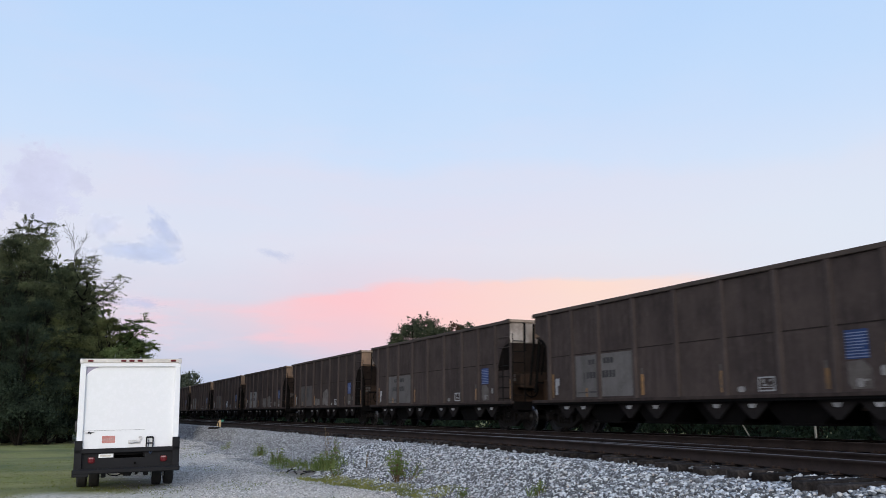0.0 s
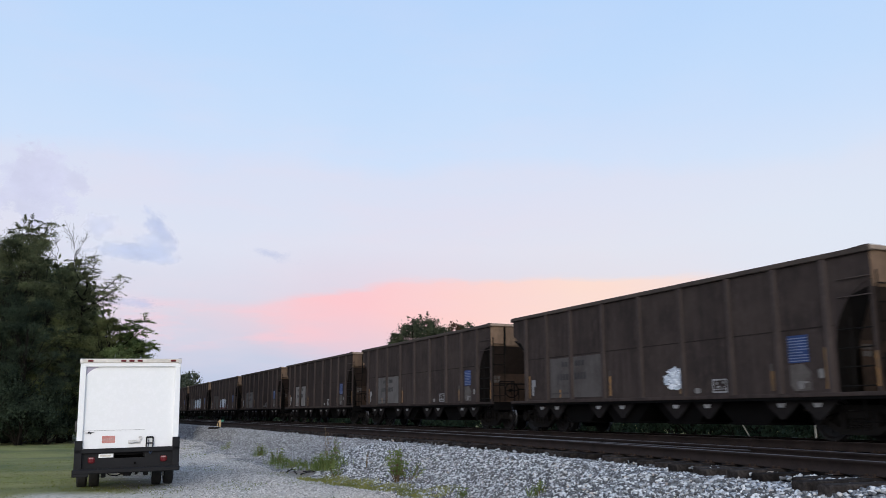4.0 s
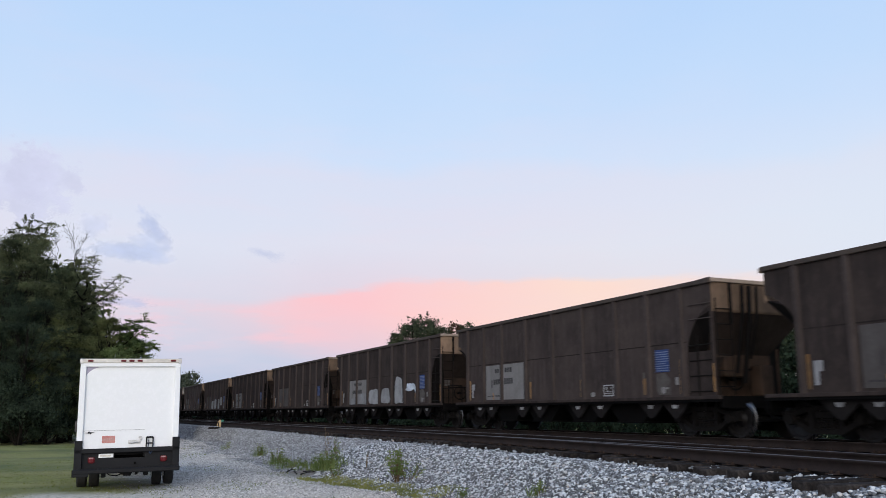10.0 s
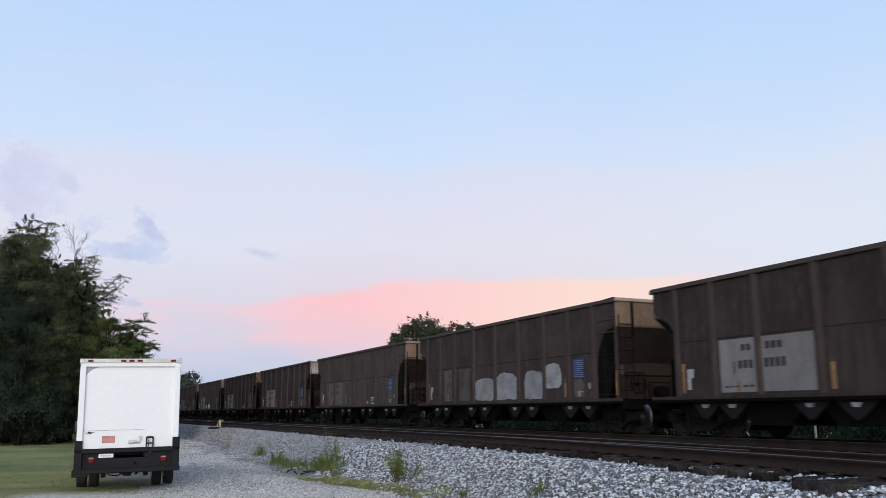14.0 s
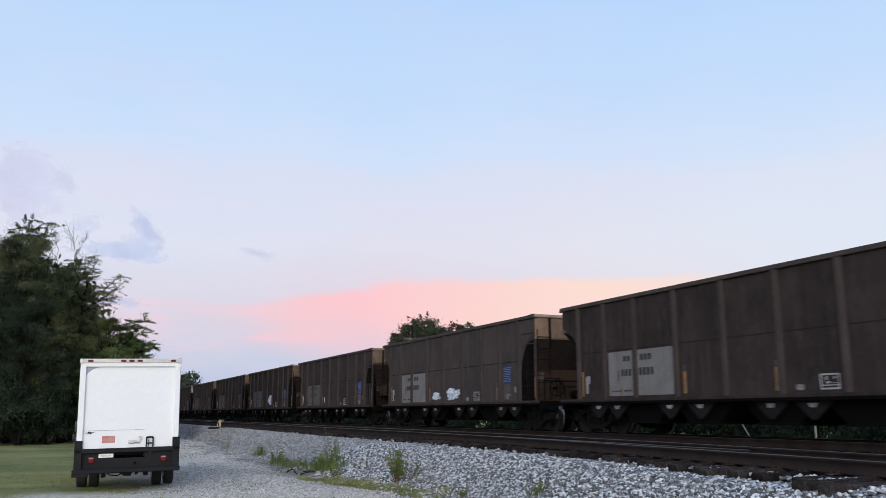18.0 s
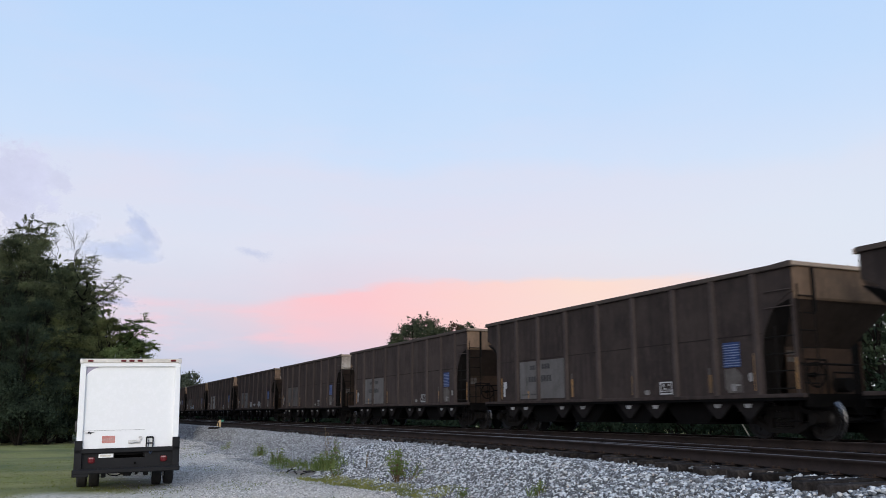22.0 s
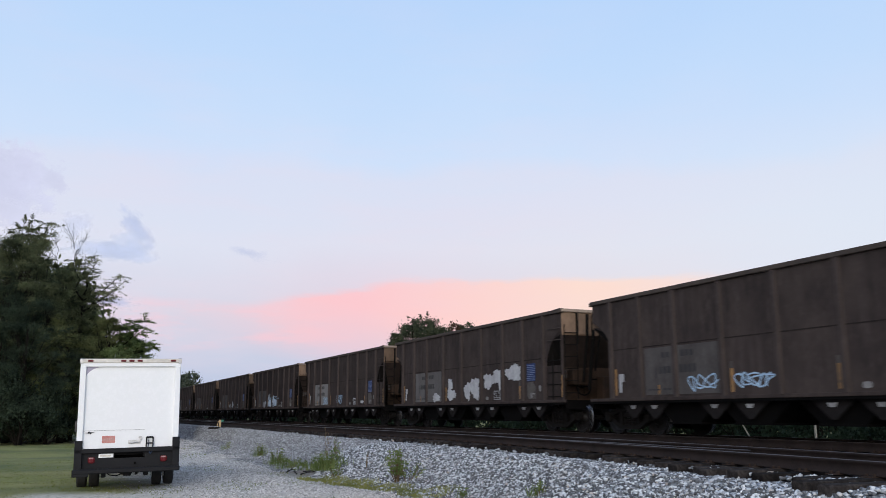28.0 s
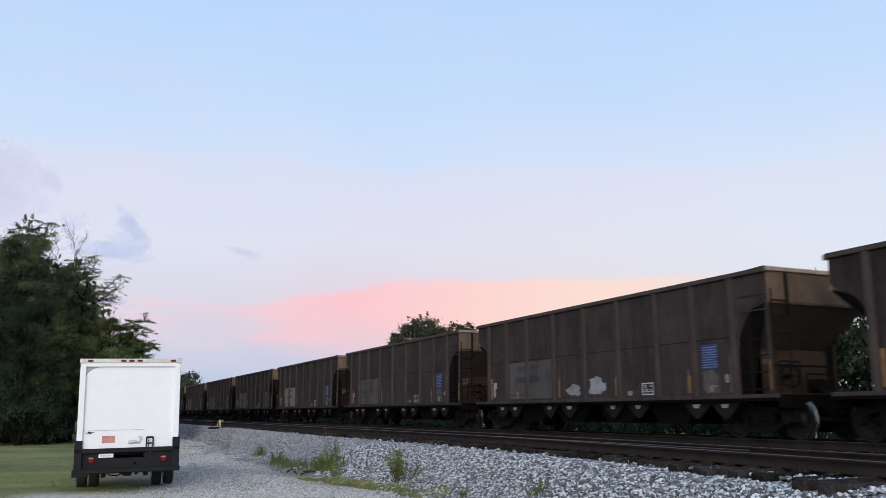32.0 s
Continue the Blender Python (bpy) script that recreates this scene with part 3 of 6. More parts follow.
def build_tracks():
    ties, long_ties, head_ties, plates = tie_data(), tie_data(1.6), tie_data(1.95), plate_data()
    rng = random.Random(4)
    for name, path, label in (("track_1", side_path, "rusty side track on worn timber ties"), ("track_2", lambda y: TRAIN_X, "main track with polished rail heads")):
        t = thing(name, label, "railway track", kind="structure")
        for s in (-GAUGE / 2, GAUGE / 2):
            ob = new("rail", rail_mesh("rail", lambda y, s=s, p=path: p(y) + s, -60, 700, 2.0))
            ob.parent = t
        if name == "track_1":
            # a short straight rail that ends inside the curve
            ob = new("rail", rail_mesh("rail", lambda y: 10.17 + 0.25 * (y - 10.68) / 11.3, 10.68, 22.0, 2.0))
            ob.parent = t
        y = 1.0
        while y < 62:
            ob = part("tie", head_ties if name == "track_1" and 6.7 < y < 7.8 else long_ties if name == "track_1" and 7.75 < y < 11 else ties, None, t, at=pose(path(y) + rng.uniform(-0.2, 0.16), y, RAIL_Z - 0.192 - rng.uniform(0, 0.012), rng.uniform(-0.6, 0.6), rng.uniform(-0.4, 0.4), rng.uniform(-1.6, 1.6)))
            if name == "track_1":
                TIE_Y.append(y)
            if y < 40:
                for s in (-GAUGE / 2, GAUGE / 2):
                    part("tie_plate", plates, None, t, at=pose(path(y) + s, y, RAIL_Z - 0.192))
            y += 0.56 + rng.uniform(-0.04, 0.04)
        # the far run of ties in one piece
        bm = bmesh.new()
        while y < 320:
            box(bm, path(y) - 1.3, path(y) + 1.3, y - 0.115, y + 0.115, RAIL_Z - 0.36, RAIL_Z - 0.192)
            y += 0.57
        ob = part("far_ties", bm, TIE, t, "long run of dark ties")
        ob["kind"] = "stuff"


build_tracks()


# ---- the coal train ----
RIBS = (-6.03, -4.68, -3.25, -1.57, 0.12, 1.84, 3.53, 4.94, 6.25)
HALF, TOP = 7.14, 3.70
SIDE_X = 1.52


def side_outline():
    pts = [(-HALF, TOP), (-HALF, 3.16), (-6.95, 3.08), (-6.75, 2.96), (-6.52, 2.78), (-6.35, 2.55), (-6.22, 2.25), (-6.17, 1.9), (-6.17, 0.98)]
    return pts + [(-y, z) for y, z in pts[::-1]]


def hopper_car(piped=False):
    """One open-top coal hopper; local Y along the track, rail head at z = 0, the visible side at -x. piped: brake pipes and a corner plate on the leading end."""
    car = thing("hopper_car", "dark brown coal-dusted open-top steel hopper car on the main track", "train car", group="hopper cars of the coal train")
    # sides
    for s in (-1, 1):
        bm = bmesh.new()
        prism(bm, side_outline(), "x", s * SIDE_X, s * (SIDE_X - 0.02))
        part("side_sheet", bm, BODY, car)
        # thin dark strip painting the lap's shadow line, bay by bay
        bm = bmesh.new()
        for y0, y1 in zip((-6.17,) + RIBS, RIBS + (6.3,)):
            box(bm, *sorted((s * (SIDE_X + 0.006), s * SIDE_X)), y0, y1, 2.295, 2.325)
        part("seam", bm, SEAM, car)
        bm = bmesh.new()
        box(bm, *sorted((s * (SIDE_X - 0.06), s * (SIDE_X + 0.07))), -HALF - 0.04, HALF + 0.04, TOP - 0.03, TOP + 0.08, 0.012)
        # the leading tip of the rail kicks up
        prism(bm, [(-6.6, TOP + 0.078), (-HALF + 0.04, TOP + 0.104), (-HALF - 0.03, TOP + 0.104), (-HALF - 0.03, TOP + 0.078)], "x", *sorted((s * (SIDE_X - 0.055), s * (SIDE_X + 0.065))))
        part("top_rail", bm, CAP, car, "worn rounded top rail")
        bm = bmesh.new()
        box(bm, *sorted((s * (SIDE_X - 0.05), s * (SIDE_X + 0.06))), -7.3, 7.3, 0.905, 0.99, 0.01)
        part("side_sill", bm, BODY, car)
        bm = bmesh.new()
        box(bm, *sorted((s * (SIDE_X + 0.02), s * (SIDE_X + 0.075))), -7.3, 7.3, 0.845, 0.875)
        box(bm, *sorted((s * (SIDE_X - 0.05), s * (SIDE_X + 0.045))), -7.3, 7.3, 0.86, 0.905)
        part("sill_flange", bm, UNDER, car)
    rib = None
    for s in (-1, 1):
        for y in RIBS:
            if rib is None:
                bm = bmesh.new()
                prism(bm, [(0.0, -0.08), (-0.07, -0.062), (-0.075, 0.0), (-0.07, 0.062), (0.0, 0.08)], "z", 0.98, TOP - 0.03)
                for k in range(4):
                    tube(bm, (-0.01, 0.10, 3.0 + 0.16 * k), (-0.025, 0.10, 3.0 + 0.16 * k), 0.02, None, 6)
                rib = data_of("rib", bm, RIB)
            part("rib", rib, None, car, at=pose(s * SIDE_X, y, 0, 0, 0, 0 if s < 0 else 180))
    # ends
    for e in (-1, 1):
        bm = bmesh.new()
        prism(bm, [(e * HALF, TOP), (e * (HALF + 0.03), 3.03), (e * (HALF + 0.01), 2.98), (e * (HALF - 0.02), TOP)], "x", -SIDE_X + 0.0, SIDE_X - 0.0)
        part("end_sheet", bm, ENDS, car, "rust-brown weathered end sheet")
        bm = bmesh.new()
        box(bm, -SIDE_X - 0.02, SIDE_X + 0.02, *sorted((e * (HALF - 0.05), e * (HALF + 0.06))), TOP - 0.02 + (0.02 if e < 0 else 0), TOP + 0.075 + (0.022 if e < 0 else 0), 0.012)
        part("end_rail", bm, END_RAIL, car, "pale worn end rail")
        if e > 0:
            bm = bmesh.new()
            box(bm, -SIDE_X - 0.07, -SIDE_X + 0.05, HALF + 0.02, HALF + 0.09, TOP - 0.05, TOP + 0.055, 0.01)
            part("corner_cap", bm, END_RAIL, car)
        bm = bmesh.new()
        for dz in (0.0, 0.03):
            quad = [bm.verts.new(p) for p in ((-1.5, e * HALF, 3.0 + dz), (1.5, e * HALF, 3.0 + dz), (0.98, e * 6.3, 2.02 + dz), (-0.98, e * 6.3, 2.02 + dz), (0.98, e * 4.7, 0.62 + dz), (-0.98, e * 4.7, 0.62 + dz))]
            bm.faces.new(quad[:4])
            bm.faces.new((quad[3], quad[2], quad[4], quad[5]))
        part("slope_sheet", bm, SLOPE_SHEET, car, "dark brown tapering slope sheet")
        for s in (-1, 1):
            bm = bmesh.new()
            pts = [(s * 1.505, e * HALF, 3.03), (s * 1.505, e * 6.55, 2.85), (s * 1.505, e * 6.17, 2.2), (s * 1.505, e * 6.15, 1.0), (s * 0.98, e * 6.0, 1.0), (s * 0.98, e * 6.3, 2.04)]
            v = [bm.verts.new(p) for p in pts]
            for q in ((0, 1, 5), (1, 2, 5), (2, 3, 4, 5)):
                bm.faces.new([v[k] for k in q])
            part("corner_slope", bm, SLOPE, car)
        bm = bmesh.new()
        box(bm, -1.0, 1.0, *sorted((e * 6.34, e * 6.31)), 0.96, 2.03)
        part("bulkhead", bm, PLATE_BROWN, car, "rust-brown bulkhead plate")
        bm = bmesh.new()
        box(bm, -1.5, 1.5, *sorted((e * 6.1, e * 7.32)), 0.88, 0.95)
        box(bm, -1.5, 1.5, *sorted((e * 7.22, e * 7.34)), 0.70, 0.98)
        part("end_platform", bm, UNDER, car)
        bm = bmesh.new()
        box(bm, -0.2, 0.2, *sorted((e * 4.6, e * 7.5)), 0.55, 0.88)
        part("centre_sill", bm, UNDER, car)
        # coupler and hoses
        bm = bmesh.new()
        box(bm, -0.08, 0.08, *sorted((e * 7.4, e * 7.85)), 0.72, 0.88, 0.02)
        box(bm, -0.16, 0.14, *sorted((e * 7.82, e * 8.06)), 0.66, 0.94, 0.03)
        part("coupler", bm, UNDER, car)
        bm = bmesh.new()
        pts = [Vector((-0.35, e * 7.4, 0.75)), Vector((-0.33, e * 7.55, 0.55)), Vector((-0.25, e * 7.8, 0.42)), Vector((-0.15, e * 8.05, 0.46))]
        for a, b in zip(pts, pts[1:]):
            tube(bm, a, b, 0.025)
        part("air_hose", bm, UNDER, car)
        for s in (e, -e):
            if s == -e:
                # the plain corner carries a slim far post only
                bm = bmesh.new()
                tube(bm, (s * 1.1, e * 6.5, 0.95), (s * 1.1, e * 6.5, 2.2), 0.03, None, 6)
                part("brace_post", bm, PLATE_BROWN, car)
                continue
            bm = bmesh.new()
            x = s * (SIDE_X - 0.03)
            box(bm, x - 0.03, x + 0.03, *sorted((e * (HALF - 0.08), e * (HALF - 0.01))), 0.95, 3.12)
            post = part("corner_post", bm, BODY, car)
            if e < 0:
                bm = bmesh.new()
                box(bm, x - 0.034, x - 0.031, -HALF + 0.015, -HALF + 0.075, 1.08, 1.75)
                part("reflective_strip", bm, YELLOW, post)
            bm = bmesh.new()
            box(bm, s * 0.98 - 0.03, s * 0.98 + 0.03, *sorted((e * (HALF + 0.03), e * (HALF + 0.08))), 2.7, TOP - 0.02)
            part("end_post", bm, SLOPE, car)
            # side ladder in the open corner
            bm = bmesh.new()
            x = s * (SIDE_X - 0.015)
            tube(bm, (x, e * 6.55, 0.95), (x, e * 6.55, 2.45), 0.02, None, 6)
            tube(bm, (x, e * 7.05, 0.95), (x, e * 7.05, 3.0), 0.02, None, 6)
            for k in range(4):
                z = 1.1 + 0.37 * k
                tube(bm, (x, e * 6.25, z), (x, e * 7.12, z), 0.016, None, 6)
            part("ladder", bm, SLOPE, car, "steel corner ladder")
            bm = bmesh.new()
            tube(bm, (s * (SIDE_X - 0.06), e * (HALF + 0.06), 1.0), (s * (SIDE_X - 0.06), e * (HALF + 0.06), 3.3), 0.016, None, 6)
            for k in range(6):
                z = 1.2 + 0.37 * k
                tube(bm, (s * 1.0, e * (HALF + 0.06), z), (s * (SIDE_X - 0.06), e * (HALF + 0.06), z), 0.013, None, 6)
            tube(bm, (s * 1.0, e * (HALF + 0.06), 1.0), (s * 1.0, e * (HALF + 0.06), 3.3), 0.016, None, 6)
            part("end_ladder", bm, SLOPE, car)
            if e < 0:
                for z in (2.84, 3.2):
                    bm = bmesh.new()
                    xx = s * (SIDE_X + 0.04)
                    tube(bm, (xx, e * 6.35, z), (xx, e * 7.1, z), 0.014, None, 6)
                    for yy in (6.35, 7.1):
                        tube(bm, (xx, e * yy, z), (s * (SIDE_X - 0.01), e * yy, z), 0.014, None, 6)
                    part("grab_iron", bm, RIB, car)
            # stirrup step under the corner
            bm = bmesh.new()
            tube(bm, (x, e * 6.7, 0.88), (x, e * 6.72, 0.42), 0.018, None, 6)
            tube(bm, (x, e * 7.1, 0.88), (x, e * 7.08, 0.42), 0.018, None, 6)
            tube(bm, (x, e * 6.72, 0.42), (x, e * 7.08, 0.42), 0.018, None, 6)
            part("stirrup", bm, UNDER, car)
    if piped:
        # brake pipes down the end sheet, a plate in the corner and a gear box behind it
        for x, z, r in ((-0.62, 1.55, 0.045), (-0.40, 1.30, 0.055), (-0.16, 1.9, 0.03)):
            bm = bmesh.new()
            tube(bm, (x, -HALF - 0.09, TOP - 0.05), (x, -HALF - 0.05, 2.9), r, None, 8)
            tube(bm, (x, -HALF - 0.05, 2.9), (x, -6.9, z), r, None, 8)
            part("brake_pipe", bm, SLOPE, car, "dark vertical brake pipe")
        bm = bmesh.new()
        box(bm, -SIDE_X + 0.03, -SIDE_X + 0.05, -HALF + 0.08, -6.17, 0.98, 2.06)
        part("corner_plate", bm, BODY, car, "rust-brown plate closing the car's corner")
        bm = bmesh.new()
        box(bm, -0.95, -0.35, -6.85, -6.5, 1.45, 1.95, 0.03)
        part("gear_housing", bm, PLATE_BROWN, car)
        bm = bmesh.new()
        box(bm, 0.1, 0.5, -6.95, -6.55, 1.0, 1.75, 0.03)
        part("valve_box", bm, PLATE_BROWN, car)
    else:
        # two bent handrails on the end platform
        for pts in (((-1.05, -6.9, 0.95), (-1.05, -6.9, 1.72), (-0.45, -6.9, 1.72), (-0.45, -6.9, 0.95)), ((-0.3, -6.95, 0.95), (-0.3, -6.95, 1.45), (0.4, -6.95, 1.45), (0.4, -6.95, 0.95))):
            bm = bmesh.new()
            for a, b in zip(pts, pts[1:]):
                tube(bm, a, b, 0.022, None, 6)
            part("end_handrail", bm, SLOPE, car, "bent pipe handrail on the end platform")
    # handbrake wheel and brake gear on the leading end
    bm = bmesh.new()
    c = Vector((-0.35, -6.52, 1.42))
    ring = [c + Vector((0.27 * math.cos(a), 0, 0.27 * math.sin(a))) for a in (math.pi * i / 8 for i in range(17))]
    for a, b in zip(ring, ring[1:]):
        tube(bm, a, b, 0.022, None, 6)
    for k in range(0, 16, 4):
        tube(bm, c, ring[k], 0.014, None, 6)
    tube(bm, c, c + Vector((0, 0.2, 0)), 0.05)
    part("brake_wheel", bm, SLOPE, car, "iron handbrake wheel")
    bm = bmesh.new()
    tube(bm, (0.4, -6.75, 1.2), (0.4, -6.4, 1.2), 0.16, None, 14)
    tube(bm, (-0.9, -6.6, 1.65), (0.9, -6.6, 1.65), 0.025, None, 6)
    part("brake_cylinder", bm, SLOPE, car)
    bm = bmesh.new()
    for k in range(2):
        for j in range(2):
            box(bm, -0.99 + 0.14 * j, -0.88 + 0.14 * j, -6.352, -6.343, 1.70 + 0.14 * k, 1.81 + 0.14 * k)
    part("end_stencil", bm, FADED, car, "small white stencilled panel")
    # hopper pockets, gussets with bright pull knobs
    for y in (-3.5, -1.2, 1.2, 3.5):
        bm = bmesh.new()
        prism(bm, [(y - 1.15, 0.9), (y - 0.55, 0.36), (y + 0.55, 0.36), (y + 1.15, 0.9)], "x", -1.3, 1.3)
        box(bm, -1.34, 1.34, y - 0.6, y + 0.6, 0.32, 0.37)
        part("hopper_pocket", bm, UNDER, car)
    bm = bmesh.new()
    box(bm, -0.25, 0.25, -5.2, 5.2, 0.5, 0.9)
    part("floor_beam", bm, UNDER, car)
    gusset = knob = None
    for s in (-1,):
        for y in (5.45, 4.55, 2.30, 1.16, -1.10, -2.25, -4.56, -5.54):
            if gusset is None:
                bm = bmesh.new()
                prism(bm, [(-0.55, 0.86), (-0.06, 0.45), (0.06, 0.45), (0.55, 0.86)], "x", -0.04, 0.02)
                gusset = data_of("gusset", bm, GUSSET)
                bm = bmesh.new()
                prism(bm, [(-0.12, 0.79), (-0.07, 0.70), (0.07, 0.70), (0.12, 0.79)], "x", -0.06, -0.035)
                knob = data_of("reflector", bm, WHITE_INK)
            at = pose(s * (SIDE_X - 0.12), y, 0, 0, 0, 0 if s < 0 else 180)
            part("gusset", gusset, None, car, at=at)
            part("reflector", knob, None, car, "pale dusty reflector plate" if s < 0 and y > 5 else "", at=at)
    # lettering panels: all writing becomes bars
    x = -SIDE_X - 0.004
    for y0, y1 in ((3.56, 4.80), (1.90, 3.47)):
        bm = bmesh.new()
        box(bm, x, x + 0.003, y0 + 0.09, y1 - 0.02, 1.05, 2.26)
        p = part("number_panel", bm, PATCH, car, "faded grey painted number panel")
        bm = bmesh.new()
        # rows of bars: (start, count, width, foot, head)
        rows = ((3.78, 2, 0.13, 1.98, 2.12), (3.74, 3, 0.12, 1.58, 1.76), (4.30, 1, 0.05, 1.46, 1.74), (3.74, 2, 0.14, 1.16, 1.21), (4.2, 3, 0.12, 1.16, 1.20)) if y0 > 3 else ((2.86, 3, 0.13, 1.98, 2.14), (2.78, 4, 0.12, 1.58, 1.78))
        for a, count, w, z0, z1 in rows:
            for k in range(count):
                y = a + (w + 0.045) * k
                box(bm, x - 0.004, x - 0.001, y, y + w, z0, z1)
        lt = part("lettering", bm, INK, p, "dark lettering worn to bars")
        lt["kind"] = "stuff"
    # square data stencil: white frame, cross bars, dark blocks left open
    bm = bmesh.new()
    for z0, z1 in ((1.05, 1.085), (1.125, 1.145), (1.335, 1.37)):
        box(bm, x - 0.001, x + 0.002, -3.04, -2.56, z0, z1)
    for a in (-3.04, -2.595):
        box(bm, x - 0.001, x + 0.002, a, a + 0.035, 1.085, 1.335)
    for a, w, z0, z1 in ((-2.95, 0.06, 1.26, 1.31), (-2.80, 0.10, 1.17, 1.21), (-2.73, 0.04, 1.23, 1.31), (-2.95, 0.08, 1.17, 1.19)):
        box(bm, x - 0.001, x + 0.002, a, a + w, z0, z1)
    part("data_stencil", bm, WHITE_INK, car, "white framed data stencil")
    bm = bmesh.new()
    box(bm, x, x + 0.003, -5.47, -4.93, 1.62, 2.19)
    p = part("blue_panel", bm, BLUE, car, "blue striped owner panel")
    bm = bmesh.new()
    for k in range(9):
        box(bm, x - 0.003, x - 0.001, -5.46 + (0.12 if k == 3 else 0.0), -4.94, 1.645 + 0.059 * k, 1.667 + 0.059 * k)
    part("stripe", bm, BLUE_BAR, p)
    # worn paint under the owner panel and round stencils on it
    bm = bmesh.new()
    prism(bm, [(-5.50, 1.04), (-5.50, 1.42), (-5.30, 1.60), (-4.94, 1.58), (-4.94, 1.16), (-5.04, 1.04)], "x", x + 0.002, x + 0.004)
    part("worn_patch", bm, FADED, car, "rubbed grey paint below the blue panel")
    for name, cy, cz, ry, rz, shade in (("white_label", -5.76, 1.375, 0.07, 0.10, WORN_WHITE), ("white_label", -5.21, 1.16, 0.09, 0.085, WORN_WHITE), ("white_label", -2.03, 1.115, 0.11, 0.065, WORN_WHITE)):
        bm = bmesh.new()
        prism(bm, [(cy + ry * math.copysign(abs(math.cos(a)) ** 0.7, math.cos(a)), cz + rz * math.copysign(abs(math.sin(a)) ** 0.7, math.sin(a))) for a in (math.pi * k / 8 for k in range(16))], "x", x - 0.001, x + 0.001)
        part(name, bm, shade, car, "small rounded white label")
    bm = bmesh.new()
    box(bm, x - 0.001, x + 0.001, -5.42, -5.30, 1.19, 1.23)
    part("small_stencil", bm, WORN_WHITE, car)
    bm = bmesh.new()
    prism(bm, [(5.72, 1.42), (5.72, 1.64), (5.95, 1.64), (5.95, 1.14), (5.82, 1.14), (5.82, 1.42)], "x", x, x + 0.003)
    part("white_label", bm, WHITE_INK, car, "white stepped label plate")
    for y, z0, z1, w in ((6.08, 1.06, 1.78, 0.05), (1.57, 1.06, 1.60, 0.055), (-1.42, 1.06, 1.56, 0.055), (-4.45, 1.06, 1.48, 0.06), (-5.92, 1.06, 1.90, 0.05), (4.22, 1.06, 1.3, 0.04)):
        bm = bmesh.new()
        box(bm, x - 0.003, x, y - w, y + w, z0, z1)
        strip = part("reflective_strip", bm, YELLOW, car)
        if y in (1.57, -1.42, -4.45):
            bm = bmesh.new()
            box(bm, x - 0.003, x, y - 0.03, y + 0.055, z1 + 0.004, z1 + 0.16)
            part("strip_top", bm, FADED, strip, "bare worn upper end of the strip")
    # trucks
    wd = None
    for e in (-1, 1):
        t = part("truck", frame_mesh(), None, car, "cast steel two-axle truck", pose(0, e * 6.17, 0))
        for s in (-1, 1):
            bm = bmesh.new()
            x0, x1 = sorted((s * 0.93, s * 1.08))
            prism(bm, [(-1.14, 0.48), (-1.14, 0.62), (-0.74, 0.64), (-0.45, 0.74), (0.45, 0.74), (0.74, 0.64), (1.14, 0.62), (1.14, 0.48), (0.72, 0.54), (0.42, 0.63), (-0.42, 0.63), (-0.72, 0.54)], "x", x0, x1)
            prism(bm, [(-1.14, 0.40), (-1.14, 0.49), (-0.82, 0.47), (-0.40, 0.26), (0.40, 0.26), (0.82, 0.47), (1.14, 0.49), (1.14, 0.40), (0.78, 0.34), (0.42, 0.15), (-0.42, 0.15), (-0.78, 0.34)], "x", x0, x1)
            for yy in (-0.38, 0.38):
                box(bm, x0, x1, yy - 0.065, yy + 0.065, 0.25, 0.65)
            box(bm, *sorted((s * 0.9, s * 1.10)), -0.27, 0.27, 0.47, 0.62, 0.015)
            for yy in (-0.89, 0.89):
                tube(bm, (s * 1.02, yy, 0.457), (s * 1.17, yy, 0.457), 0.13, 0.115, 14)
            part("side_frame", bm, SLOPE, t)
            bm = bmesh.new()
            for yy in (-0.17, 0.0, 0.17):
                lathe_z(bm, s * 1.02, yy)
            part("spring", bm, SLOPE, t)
        for k, yy in enumerate((-0.89, 0.89)):
            if wd is None:
                bm = bmesh.new()
                for s in (-1, 1):
                    lathe(bm, [(s * 0.69, 0.12), (s * 0.69, 0.36), (s * 0.685, 0.40), (s * 0.685, 0.485), (s * 0.712, 0.483), (s * 0.725, 0.462), (s * 0.82, 0.452), (s * 0.82, 0.40), (s * 0.78, 0.36), (s * 0.75, 0.2), (s * 0.83, 0.14), (s * 0.83, 0.08)], "x", 20)
                    for a in range(4):
                        t0 = a * math.pi / 2
                        tube(bm, (s * 0.76, 0.27 * math.cos(t0), 0.27 * math.sin(t0)), (s * 0.79, 0.27 * math.cos(t0), 0.27 * math.sin(t0)), 0.035, None, 8)
                tube(bm, (-1.0, 0, 0), (1.0, 0, 0), 0.08, None, 10)
                wd = data_of("wheelset", bm, WHEEL)
                wd.materials.append(TREAD)
                for p in wd.polygons:
                    r = math.hypot(p.center.y, p.center.z)
                    if r > 0.425 and abs(p.normal.x) < 0.9 and abs(p.center.x) > 0.715:
                        p.material_index = 1
            w = part("wheelset", wd, None, t)
            w.matrix_parent_inverse = Matrix.Translation((0, yy, 0.457))
    return car


def frame_mesh():
    bm = bmesh.new()
    box(bm, -0.95, 0.95, -0.2, 0.2, 0.42, 0.66, 0.03)
    return data_of("bolster", bm, UNDER)


